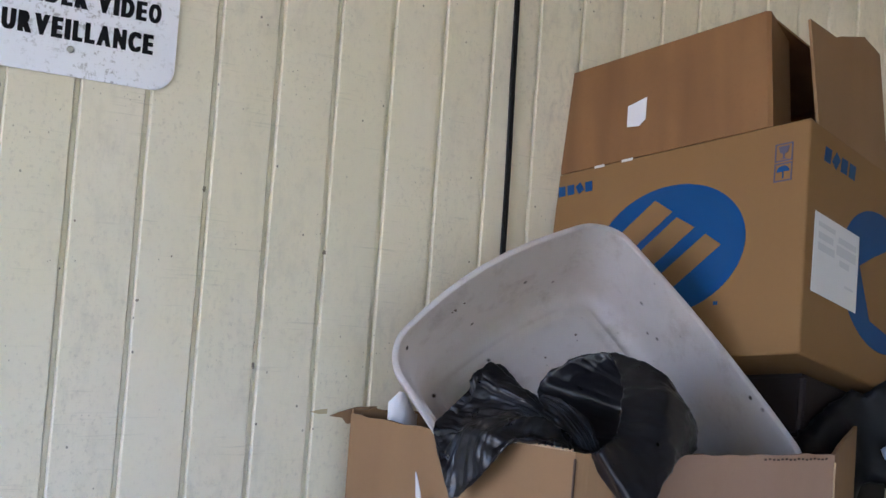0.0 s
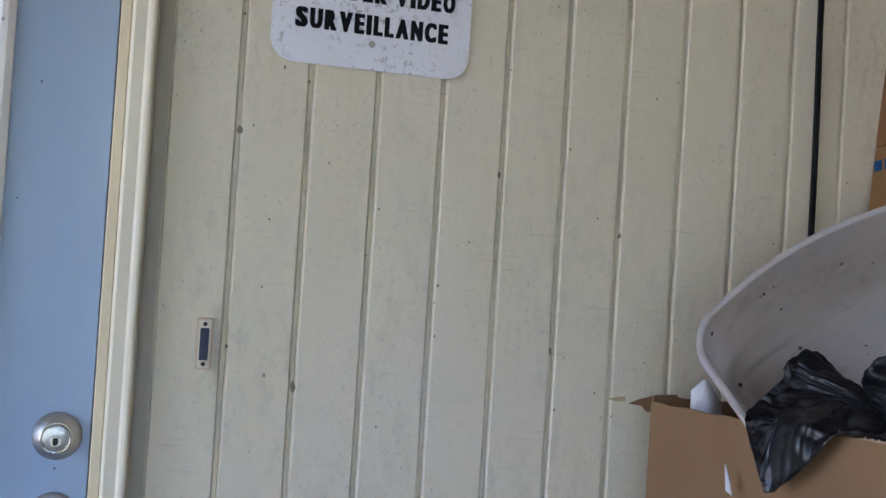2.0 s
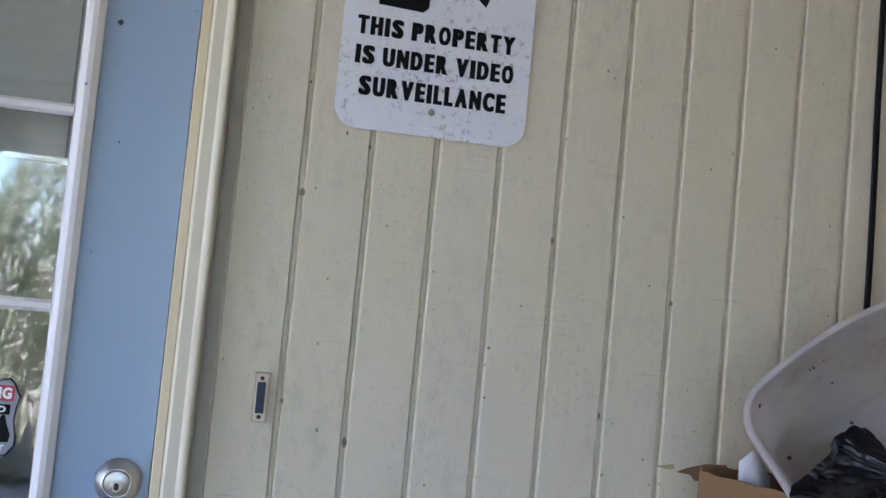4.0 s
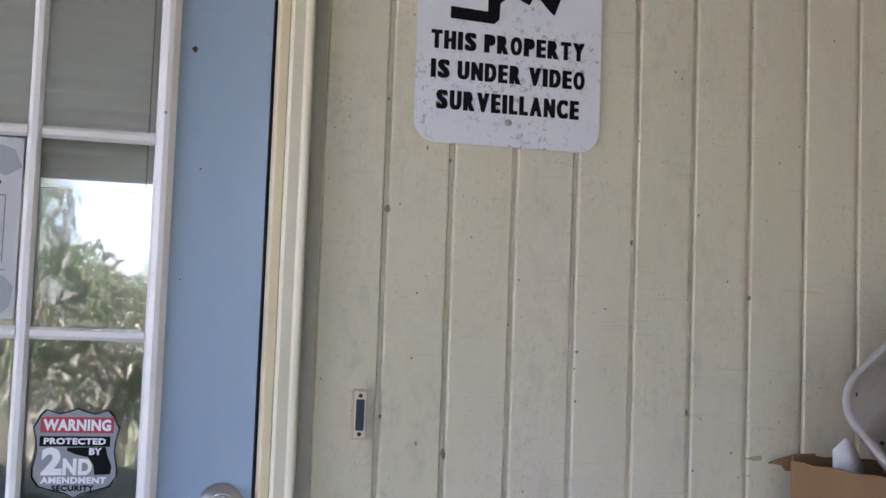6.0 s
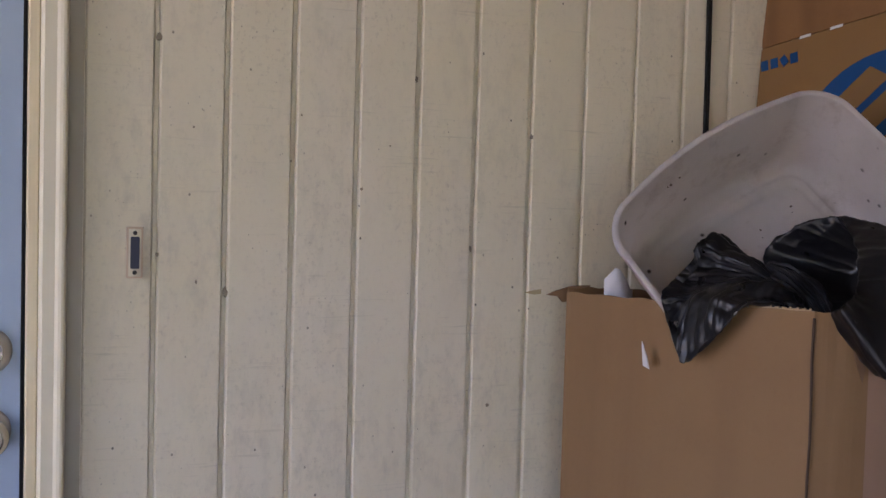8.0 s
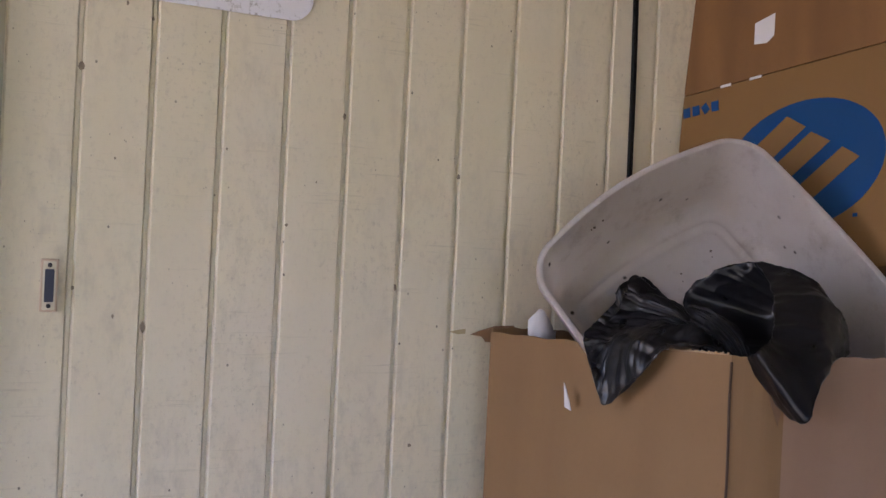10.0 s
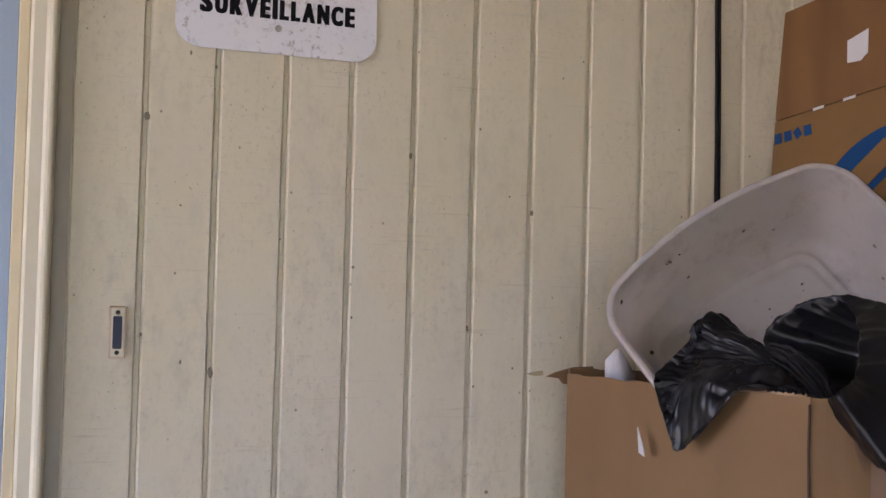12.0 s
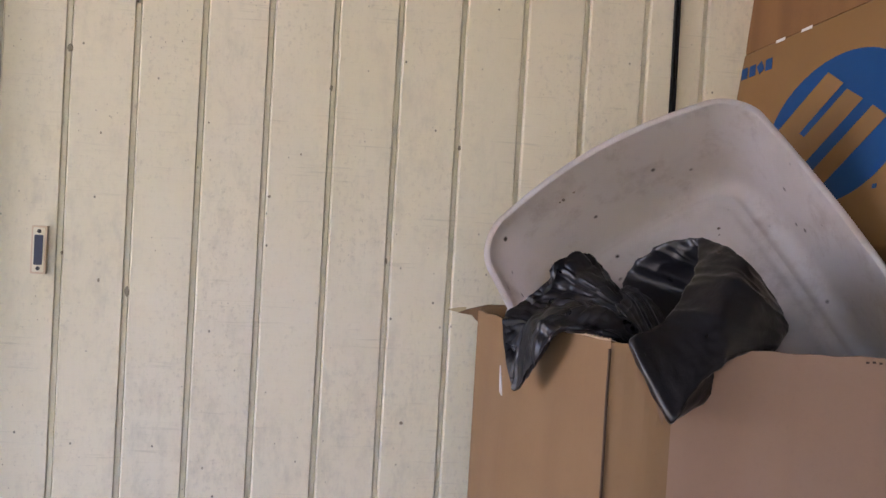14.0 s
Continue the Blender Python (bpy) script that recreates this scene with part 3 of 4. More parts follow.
bx, bz = 0.0395 / 0.102, 0.094 / 0.102
part("pictogram", prism([(0.217, 1.896), (0.238, 1.938), (0.217 + 0.085 * bx, 1.896 + 0.085 * bz), (0.064 + 0.085 * bx, 1.960 + 0.085 * bz), (0.064, 1.960)], SF - 0.0004, SF, "y"), INK, sign)
part("pictogram", prism([(0.242, 1.929), (0.258, 1.931), (0.273, 1.922), (0.259, 1.883), (0.250, 1.890), (0.235, 1.906)], SF - 0.0004, SF, "y"), INK, sign)


# ---- cable ----
def tube(points, radius, n=10):
    bm = bmesh.new()
    rings = []
    pts = [Vector(p) for p in points]
    for i, p in enumerate(pts):
        d = (pts[min(i + 1, len(pts) - 1)] - pts[max(i - 1, 0)]).normalized()
        a = d.orthogonal().normalized() if abs(d.z) < 0.9 else Vector((1, 0, 0))
        a = (a - d * a.dot(d)).normalized()
        b = d.cross(a)
        rings.append([bm.verts.new(p + radius * (math.cos(2 * math.pi * k / n) * a + math.sin(2 * math.pi * k / n) * b)) for k in range(n)])
    for a, b in zip(rings, rings[1:]):
        for i in range(n):
            bm.faces.new((a[i], a[(i + 1) % n], b[(i + 1) % n], b[i]))
    bm.faces.new(rings[0])
    bm.faces.new(rings[-1])
    bmesh.ops.recalc_face_normals(bm, faces=bm.faces[:])
    return bm


def cable_line(off):
    out = []
    for i in range(60):
        z = 2.615 - i * 2.2 / 59
        out.append((0.955 + off + 0.007 * math.sin((z - 1.4) * 5.0) * (0.5 + 0.5 * math.cos(z)) + 0.012 * max(0, 1.8 - z) * 1.4, -0.006, z))
    return out


cable = thing("black_cable", "thin black cable hanging down the siding", "cable")
part("strand", tube(cable_line(0.0), 0.0032), CABLE, cable, "", True)
part("strand", tube(cable_line(0.0058), 0.0026), CABLE, cable, "", True)

# ---- dark chest under the printed box ----
PB = pose(1.103, -0.563, 1.344, -7.6, 12.417, 8.231)
PW, PD, PH = 0.40, 0.515, 0.369


CHEST_TOP = [PB @ Vector(p) for p in ((0.095, 0.045, -0.004), (PW, 0.045, -0.004), (PW, PD - 0.03, -0.004), (0.095, PD - 0.03, -0.004))]
CHEST_LOW = [Vector((x, y, 0.0)) for x, y in ((1.17, -0.48), (1.48, -0.44), (1.42, -0.04), (1.10, -0.04))]


def chest_piece(t0, t1, grow, soft):
    """A slice of the slumped chest between two shares of its height, top first."""
    bm = bmesh.new()
    rings = []
    for t in (t0, t1):
        ring = [a.lerp(b, t) for a, b in zip(CHEST_TOP, CHEST_LOW)]
        c = sum(ring, Vector()) / 4
        rings.append([bm.verts.new(c + (p - c) * grow) for p in ring])
    top, low = rings
    bm.faces.new(top)
    bm.faces.new(low[::-1])
    for i in range(4):
        j = (i + 1) % 4
        bm.faces.new((top[j], top[i], low[i], low[j]))
    bmesh.ops.recalc_face_normals(bm, faces=bm.faces[:])
    bmesh.ops.bevel(bm, geom=bm.edges[:], offset=soft, segments=3, affect="EDGES")
    return bm


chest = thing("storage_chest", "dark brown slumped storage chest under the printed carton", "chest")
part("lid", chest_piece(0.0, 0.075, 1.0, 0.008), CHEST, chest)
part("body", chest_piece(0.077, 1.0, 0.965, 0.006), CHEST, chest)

# ---- printed carton ----
pbox = thing("printed_carton", "tan cardboard carton with blue printed emblem and paper label", "box", PB)
part("body", box(0, PW, 0, PD, 0, PH, 0.004, 3), PRINTED, pbox)


def on_left(pts, depth=0.0006, base=0.0):
    """Outline in the carton's y and z, laid on its side face."""
    return prism(pts, -base - depth, -base, "x")


def on_front(pts, depth=0.0006, base=0.0):
    return prism(pts, -base - depth, -base, "y")


def oval(cy, cz, ry, rz, n=64):
    return [(cy + ry * math.cos(2 * math.pi * i / n), cz + rz * math.sin(2 * math.pi * i / n)) for i in range(n)]


part("emblem", on_left(oval(0.250, 0.187, 0.150, 0.1135)), BLUE, pbox, "blue printed oval")
DU = (0.083, -0.061)
for (ay, az), (by, bz2), run in (((0.281, 0.278), (0.243, 0.252), 1.75), ((0.233, 0.241), (0.196, 0.218), 1.9), ((0.174, 0.204), (0.143, 0.182), 1.75)):
    part("emblem_bar", on_left([(ay, az), (by, bz2), (by + run * DU[0], bz2 + run * DU[1]), (ay + run * DU[0], az + run * DU[1])], 0.0004, 0.0006), PRINTED, pbox)
part("emblem_bar", on_left([(0.327, 0.195), (0.375, 0.160), (0.330, 0.125), (0.279, 0.162)], 0.0003, 0.0006), PRINTED, pbox)
part("emblem", on_front(oval(0.232, 0.172, 0.128, 0.1150)), BLUE, pbox, "blue printed oval")
part("emblem_bar", on_front([(0.163, 0.180), (0.20, 0.203), (0.29, 0.252), (0.318, 0.215), (0.262, 0.180), (0.268, 0.166), (0.330, 0.195), (0.345, 0.15), (0.27, 0.09), (0.20, 0.10)], 0.0004, 0.0006), PRINTED, pbox)


def mark(face, u0, u1, z0, z1, flip):
    """A short printed word mark as plain slanted bars."""
    w = (u1 - u0) / 4.0
    for i in range(4):
        a = u0 + i * w
        q = [(a + 0.05 * w, z0), (a + 0.8 * w, z0), (a + 0.95 * w, z1), (a + 0.2 * w, z1)] if i != 1 else [(a, z0 + 0.3 * (z1 - z0)), (a + 0.5 * w, z0 - 0.1 * (z1 - z0)), (a + w, z0 + 0.7 * (z1 - z0)), (a + 0.5 * w, z1 + 0.1 * (z1 - z0))]
        part("print_mark", face(q), BLUE, pbox)


mark(on_left, 0.426, 0.513, 0.322, 0.342, True)
mark(on_front, 0.042, 0.143, 0.314, 0.339, False)
part("dot_mark", on_left([(0.142, 0.083), (0.142, 0.089), (0.150, 0.089), (0.150, 0.083)]), BLUE, pbox)


def icon(y0, y1, z0, z1, kind):
    r = 0.0022
    for a in ((y0, y1, z0, z0 + r), (y0, y1, z1 - r, z1), (y0, y0 + r, z0 + r, z1 - r), (y1 - r, y1, z0 + r, z1 - r)):
        part("icon_border", on_left([(a[0], a[2]), (a[1], a[2]), (a[1], a[3]), (a[0], a[3])]), DARK_INK, pbox)
    c, m, h, w = (y0 + y1) / 2, (z0 + z1) / 2, z1 - z0, y1 - y0
    if kind == "glass":
        pts = [(c - 0.30 * w, z1 - 0.16 * h), (c - 0.22 * w, m), (c - 0.05 * w, m - 0.08 * h), (c - 0.05 * w, z0 + 0.2 * h), (c - 0.2 * w, z0 + 0.13 * h), (c + 0.2 * w, z0 + 0.13 * h), (c + 0.05 * w, z0 + 0.2 * h), (c + 0.05 * w, m - 0.08 * h), (c + 0.22 * w, m), (c + 0.30 * w, z1 - 0.16 * h)]
    else:
        pts = [(c + 0.36 * w * math.cos(math.pi * i / 10), m + 0.02 * h + 0.33 * h * math.sin(math.pi * i / 10)) for i in range(11)] + [(c - 0.04 * w, m + 0.03 * h), (c - 0.04 * w, z0 + 0.15 * h), (c + 0.04 * w, z0 + 0.15 * h), (c + 0.04 * w, m + 0.03 * h)]
    part("icon", on_left(pts), DARK_INK if kind == "glass" else BLUE, pbox)


icon(0.027, 0.0575, 0.3040, 0.3345, "glass")
icon(0.027, 0.0575, 0.2710, 0.3015, "umbrella")
sheet = part("paper_label", on_front([(0.025, 0.226), (0.160, 0.226), (0.155, 0.100), (0.022, 0.100)], 0.0008), PAPER, pbox, "white paper shipping label with faded print")
for u0, u1, z0, z1 in ((0.035, 0.085, 0.205, 0.213), (0.095, 0.150, 0.196, 0.206), (0.036, 0.080, 0.186, 0.197), (0.090, 0.150, 0.176, 0.192), (0.036, 0.085, 0.168, 0.180), (0.100, 0.130, 0.160, 0.170), (0.118, 0.145, 0.130, 0.134)):
    part("print_bar", on_front([(u0, z0), (u1, z0), (u1, z1), (u0, z1)], 0.0002, 0.0008), GREY_INK, sheet)
for y0, y1 in ((0.405, 0.428), (0.340, 0.365)):
    part("tape", on_left([(y0, PH - 0.004), (y1, PH - 0.004), (y1, PH + 0.001), (y0, PH + 0.001)], 0.0005), PAPER, pbox, "scrap of clear tape")

# ---- plain carton on top ----
UB = PB @ pose(0.002, 0.062, PH + 0.0012)
ubox = thing("brown_carton", "plain brown cardboard carton, open at the front, on the printed carton", "box", UB)
UD, UH, UW = 0.452, 0.196, 0.36
UT = 0.005
part("side_panel", box(0, UT, 0.012, UD, 0, UH, 0.001), PLAIN_BROWN, ubox)
part("side_panel", box(UW - UT, UW, 0.012, UD, 0, UH, 0.001), PLAIN_BROWN, ubox)
part("top_panel", box(UT, UW - UT, 0.012, UD, UH - UT, UH - 0.0005, 0.001), PLAIN_BROWN, ubox)
part("bottom_panel", box(UT, UW - UT, 0.012, UD, 0.0005, UT, 0.001), PLAIN_BROWN, ubox)
part("back_panel", box(UT, UW - UT, UD - UT, UD, UT, UH - UT, 0.001), PLAIN_BROWN, ubox)
part("flap", prism([(0.0, 0.012), (0.004, 0.006), (0.10, 0.030), (0.10, 0.036), (0.004, 0.0118)], 0.001, UH - 0.001, "z"), PLAIN_BROWN, ubox)
part("flap", prism([(0.040, 0.002), (0.022, 0.172), (0.105, 0.178), (0.118, 0.186), (0.200, 0.222), (0.255, 0.215), (0.27, 0.004)], -0.052, -0.047, "y"), CARTON, ubox, "open tan cardboard flap")
ulab = part("paper_label", prism([(0.250, 0.106), (0.292, 0.098), (0.294, 0.060), (0.268, 0.056), (0.253, 0.066)][::-1], -0.0008, 0.0, "x"), PAPER, ubox, "torn white paper sticker")
ulab.location = (0, 0, 0)
for ob in list(ubox.children):
    ob.data.transform(Matrix(((1, 0, -0.13, 0), (0, 1, 0, 0), (0, 0, 1, 0), (0, 0, 0, 1))))
part("print_bar", prism([(0.257, 0.090), (0.273, 0.087), (0.273, 0.097), (0.257, 0.100)], -0.0011, -0.0008, "x"), GREY_INK, ulab)

# ---- big open carton ----
carton = thing("open_carton", "large tan open cardboard carton with torn top edges, bulging sides", "box")
A, C, F, B, D = (0.647, -0.074), (0.705, -0.569), (1.093, -0.639), (1.255, -0.552), (1.00, -0.075)


def panel(a, b, za, zb, bulge=0.0, nu=30, nv=24, t=0.005, ragged=0.0, flare=0.0, seed=0, z0=0.0):
    """A cardboard wall from a to b on the plan, standing on z0; it bulges outwards and its top edge is ragged."""
    bm = bmesh.new()
    ax, ay = a
    bx2, by2 = b
    L = math.hypot(bx2 - ax, by2 - ay)
    nx, ny = (by2 - ay) / L, -(bx2 - ax) / L
    grids = []
    for side in (0.0, -t):
        g = []
        for i in range(nu + 1):
            u = i / nu
            col = []
            for j in range(nv + 1):
                v = j / nv
                top = za + (zb - za) * u + flare * u * u + ragged * noise.noise((u * 14, seed * 3.7, 0)) + 0.4 * ragged * noise.noise((u * 55, seed * 9.1, 4))
                o = bulge * math.sin(math.pi * u) * (0.25 + 0.75 * math.sin(math.pi * min(1, 0.15 + 0.8 * v))) + side
                o += 0.0025 * noise.noise((u * 4, v * 5, seed)) * math.sin(math.pi * u)
                col.append(bm.verts.new((ax + (bx2 - ax) * u + nx * o, ay + (by2 - ay) * u + ny * o, z0 + (top - z0) * v)))
            g.append(col)
        grids.append(g)
    p, q = grids
    for i in range(nu):
        for j in range(nv):
            bm.faces.new((p[i][j], p[i + 1][j], p[i + 1][j + 1], p[i][j + 1]))
            bm.faces.new((q[i][j], q[i][j + 1], q[i + 1][j + 1], q[i + 1][j]))
        bm.faces.new((p[i][nv], p[i + 1][nv], q[i + 1][nv], q[i][nv]))
        bm.faces.new((p[i][0], q[i][0], q[i + 1][0], p[i + 1][0]))
    for j in range(nv):
        bm.faces.new((p[0][j], p[0][j + 1], q[0][j + 1], q[0][j]))
        bm.faces.new((p[nu][j], q[nu][j], q[nu][j + 1], p[nu][j + 1]))
    bmesh.ops.recalc_face_normals(bm, faces=bm.faces[:])
    return bm


part("side_panel", panel(A, C, 1.192, 1.211, 0.028, ragged=0.003, seed=1), CARTON, carton)
S = (0.768, -0.596)  # where the crushed corner strip ends
part("corner_strip", panel(C, S, 1.211, 1.2125, 0.004, nu=12, ragged=0.002, seed=6), CARTON, carton)
part("front_panel", panel(S, F, 1.2125, 1.214, 0.008, ragged=0.002, seed=2), FRONT_SKYLIT, carton, "pinkish cardboard front with bluish skylight put into its colour")
part("smear", prism([(0.742, 1.178), (0.752, 1.196), (0.772, 1.196), (0.776, 1.172), (0.770, 1.140), (0.764, 1.158), (0.758, 1.128), (0.750, 1.150)], -0.0006, 0.0006, "y"), GREASE, carton, "dark greasy smear").matrix_basis = Matrix.Translation((0.0, -0.5975, 0.0)) @ Matrix.Translation((0.76, 0, 0)) @ Matrix.Rotation(math.atan2(S[1] - C[1], S[0] - C[0]), 4, "Z") @ Matrix.Translation((-0.76, 0, 0))

part("side_flap", panel(F, B, 1.2135, 1.226, -0.01, nu=16, ragged=0.001, flare=0.012, seed=3), CARTON, carton)
part("back_panel", panel(D, (A[0] + 0.004, A[1] + 0.004), 1.185, 1.200, 0.0, ragged=0.004, seed=4), CARTON, carton)
part("side_panel", panel((F[0] - 0.006, F[1] + 0.008), (D[0], D[1] - 0.004), 0.96, 0.90, 0.0, ragged=0.003, seed=5), CARTON, carton)
part("torn_tab", prism([(0.618, 1.186), (0.634, 1.1925), (0.665, 1.2005), (0.700, 1.2015), (0.700, 1.176), (0.648, 1.174), (0.640, 1.183)], -0.0605, -0.0565, "y"), TORN, carton, "torn brown cardboard edge")
part("crease", tube([(C[0] - 0.0012, C[1] - 0.0012 + 0.0012 * math.sin(z * 1.7), z / 20 + 0.004) for z in range(0, 25)], 0.0017, 8), CREASE, carton, "dark worn corner crease", True)
part("tape_scrap", prism([(-0.304, 1.142), (-0.309, 1.108), (-0.324, 1.105), (-0.318, 1.120)], 0.6385, 0.6400, "x"), PAPER, carton, "torn scrap of white tape")

# worn corner and the row of torn staple holes on the front panel
part("crease", tube([(F[0] + 0.0008 * math.sin(z * 2.1), F[1] - 0.0012, 0.62 + z * 0.0243) for z in range(25)], 0.0014, 8), FLUTE, carton, "pale worn corner crease", True)
row = bmesh.new()
for i in range(16):
    u = 0.62 + 0.022 * i
    x, y = S[0] + (F[0] - S[0]) * u, S[1] + (F[1] - S[1]) * u
    o = 0.008 * math.sin(math.pi * u)
    bmesh.ops.create_cube(row, size=1.0, matrix=Matrix.Translation((x - 0.18 * o, y - 0.98 * o - 0.0006, 1.2085 + 0.0006 * math.sin(i * 1.7))) @ Matrix.Diagonal((0.0030, 0.0016, 0.0022, 1)))
tagged(part("staple_holes", row, CREASE, carton), "row of torn staple holes under the carton edge", kind="stuff")

# torn flutes along the top edge beside the crease
fl = bmesh.new()
for i in range(26):
    u = 0.80 + 0.19 * i / 26
    x, y = A[0] + (C[0] - A[0]) * u, A[1] + (C[1] - A[1]) * u
    o = 0.028 * math.sin(math.pi * u) * (0.25 + 0.75 * math.sin(math.pi * 0.95))
    bmesh.ops.create_cone(fl, cap_ends=True, segments=6, radius1=0.0019, radius2=0.0014, depth=0.006, matrix=Matrix.Translation((x - o + 0.003, y, 1.192 + 0.019 * u + 0.0005 + 0.001 * math.sin(i * 2.3))))
tagged(part("torn_flutes", fl, FLUTE, carton), "pale torn corrugation along the carton edge", kind="stuff")

# white sheet tucked beside the tub
wad = thing("white_sheet", "curled white paper sheet tucked inside the carton", "paper")
wb = bmesh.new()
rows = []
for i in range(9):
    u = i / 8
    top = 1.200 + 0.040 * max(0.0, 1 - abs(u - 0.3) / 0.55)
    rows.append([wb.verts.new((0.680 + 0.052 * u, -0.135 - 0.014 * math.sin(math.pi * u), 1.08 + (top - 1.08) * j / 5)) for j in range(6)])
for i in range(8):
    for j in range(5):
        wb.faces.new((rows[i][j], rows[i + 1][j], rows[i + 1][j + 1], rows[i][j + 1]))
bmesh.ops.recalc_face_normals(wb, faces=wb.faces[:])
bmesh.ops.solidify(wb, geom=wb.faces[:], thickness=0.0012)
part("sheet", wb, PAPER, wad, "", True)

# ---- plastic tub ----
T0, DV, DUL = Vector((0.9441, -0.3201, 1.5312)), Vector((0.3465, -0.5887, -0.7303)).normalized(), Vector((-0.8165, 0.1939, -0.5438))
DUL = (DUL - DV * DUL.dot(DV)).normalized()
DN = DV.cross(DUL).normalized()
if DN.y < 0:
    DN = -DN
TL, TV = 0.417, 0.478


def tub_loop(inset, depth, r, n=10, bow=0.0):
    pts = []
    x0, x1, y0, y1 = inset, TL - inset, inset, TV - inset
    for cx, cy, a0 in ((x1 - r, y1 - r, 0), (x0 + r, y1 - r, 90), (x0 + r, y0 + r, 180), (x1 - r, y0 + r, 270)):
        for i in range(n + 1):
            a = radians(a0 + 90 * i / n)
            pts.append((cx + r * math.cos(a), cy + r * math.sin(a)))
    out = []
    for i, (x, y) in enumerate(pts):
        out.append((x, y))
    dense = []
    for i in range(len(out)):
        p, q = out[i], out[(i + 1) % len(out)]
        d = math.hypot(q[0] - p[0], q[1] - p[1])
        steps = 8 if d > 0.1 else 1
        for k in range(steps):
            dense.append((p[0] + (q[0] - p[0]) * k / steps, p[1] + (q[1] - p[1]) * k / steps))
    res = []
    for x, y in dense:
        s = math.sin(math.pi * min(1, max(0, x / TL)))
        yy = y - bow * s * max(0.0, 1 - y / 0.25)
        xx = x - 0.010 * math.sin(math.pi * min(1, max(0, y / TV))) * max(0.0, 1 - x / 0.25)
        res.append(T0 + DUL * xx + DV * yy + DN * depth)
    return res


def tub_shell(spec, closed):
    """Loops of (inset, depth, corner radius) joined into a skin; closed: the last loop is filled."""
    bm = bmesh.new()
    loops = [[bm.verts.new(p) for p in tub_loop(i, d, r, bow=0.0357)] for i, d, r in spec]
    n = len(loops[0])
    for a, b in zip(loops, loops[1:]):
        for i in range(n):
            bm.faces.new((a[i], a[(i + 1) % n], b[(i + 1) % n], b[i]))
    if closed:
        bm.faces.new(loops[-1])
    else:
        for i in range(n):
            bm.faces.new((loops[-1][i], loops[-1][(i + 1) % n], loops[0][(i + 1) % n], loops[0][i]))
    bmesh.ops.recalc_face_normals(bm, faces=bm.faces[:])
    return bm


tub = thing("plastic_tub", "dirty translucent white plastic tub tilted inside the open carton", "tub")
part("rim", tub_shell([(0.0015, 0.012, 0.048), (-0.0005, 0.012, 0.050), (-0.001, 0.003, 0.050), (0.000, 0.0003, 0.0495), (0.003, -0.0005, 0.048), (0.007, 0.0, 0.046), (0.0085, 0.0015, 0.045), (0.0085, 0.0035, 0.045), (0.004, 0.003, 0.047)], False), TUB, tub, "", True)
inner = [(0.0083, 0.0020, 0.045), (0.011, 0.008, 0.044), (0.0135, 0.022, 0.043), (0.015, 0.030, 0.043), (0.0165, 0.034, 0.042), (0.018, 0.040, 0.042), (0.034, 0.130, 0.040), (0.038, 0.143, 0.038), (0.046, 0.152, 0.034), (0.055, 0.156, 0.030), (0.060, 0.1560, 0.027), (0.0635, 0.1530, 0.025), (0.0665, 0.1525, 0.024), (0.072, 0.1545, 0.022), (0.078, 0.1545, 0.020), (0.081, 0.1525, 0.018), (0.088, 0.1525, 0.014)]
part("body", tub_shell(inner, True), TUB, tub, "", True)
part("body_outside", tub_shell([(0.0080, 0.0036, 0.046), (0.0195, 0.036, 0.043), (0.031, 0.132, 0.041), (0.043, 0.155, 0.034), (0.07, 0.160, 0.02)], True), TUB, tub, "", True)


def tub_point(u, inset, depth):
    """A place on the bowed short wall of the tub."""
    return T0 + DUL * u + DV * (inset - 0.0357 * math.sin(math.pi * u / TL) * max(0.0, 1 - inset / 0.25)) + DN * depth


part("handle_edge", tube([tub_point(0.135 + 0.0125 * i, 0.0165, 0.0345 + 0.002 * math.sin(i * 0.9)) for i in range(13)], 0.0014, 6), TUB_DIRT, tub, "grimy moulded edge of the handle", True)
part("handle_edge", tube([tub_point(0.132, 0.0135 - 0.001 * i, 0.036 - 0.0065 * i) for i in range(4)], 0.0016, 6), TUB, tub, "", True)


def crumb(u, v, depth, r):
    """A flake of dry dirt on the tub's floor or wall."""
    bm = bmesh.new()
    bmesh.ops.create_icosphere(bm, subdivisions=1, radius=r)
    rr = random.Random(int(u * 9999 + v * 777))
    for w in bm.verts:
        w.co = T0 + DUL * (u + w.co.x * rr.uniform(0.5, 1.4)) + DV * (v + w.co.y * rr.uniform(0.5, 1.4)) + DN * (depth + w.co.z * 0.35)
    return bm


for u, v, r in ((0.105, 0.095, 0.0022), (0.110, 0.104, 0.0013), (0.17, 0.10, 0.002), (0.176, 0.112, 0.0012), (0.24, 0.11, 0.0016), (0.30, 0.12, 0.0018), (0.31, 0.10, 0.0012), (0.34, 0.14, 0.0014), (0.22, 0.15, 0.0013), (0.11, 0.21, 0.0028), (0.12, 0.23, 0.0018), (0.35, 0.11, 0.0013)):
    part("dirt_flake", crumb(u, v, 0.1522, r), TUB_DIRT, tub, "dark dirt flake")
for u, r in ((0.280, 0.0026), (0.262, 0.0022), (0.286, 0.0016)):
    part("dirt_flake", crumb(u, 0.0205 - 0.0357 * math.sin(math.pi * u / TL) * 0.92, 0.037, r), TUB_DIRT, tub, "dark dirt flake")


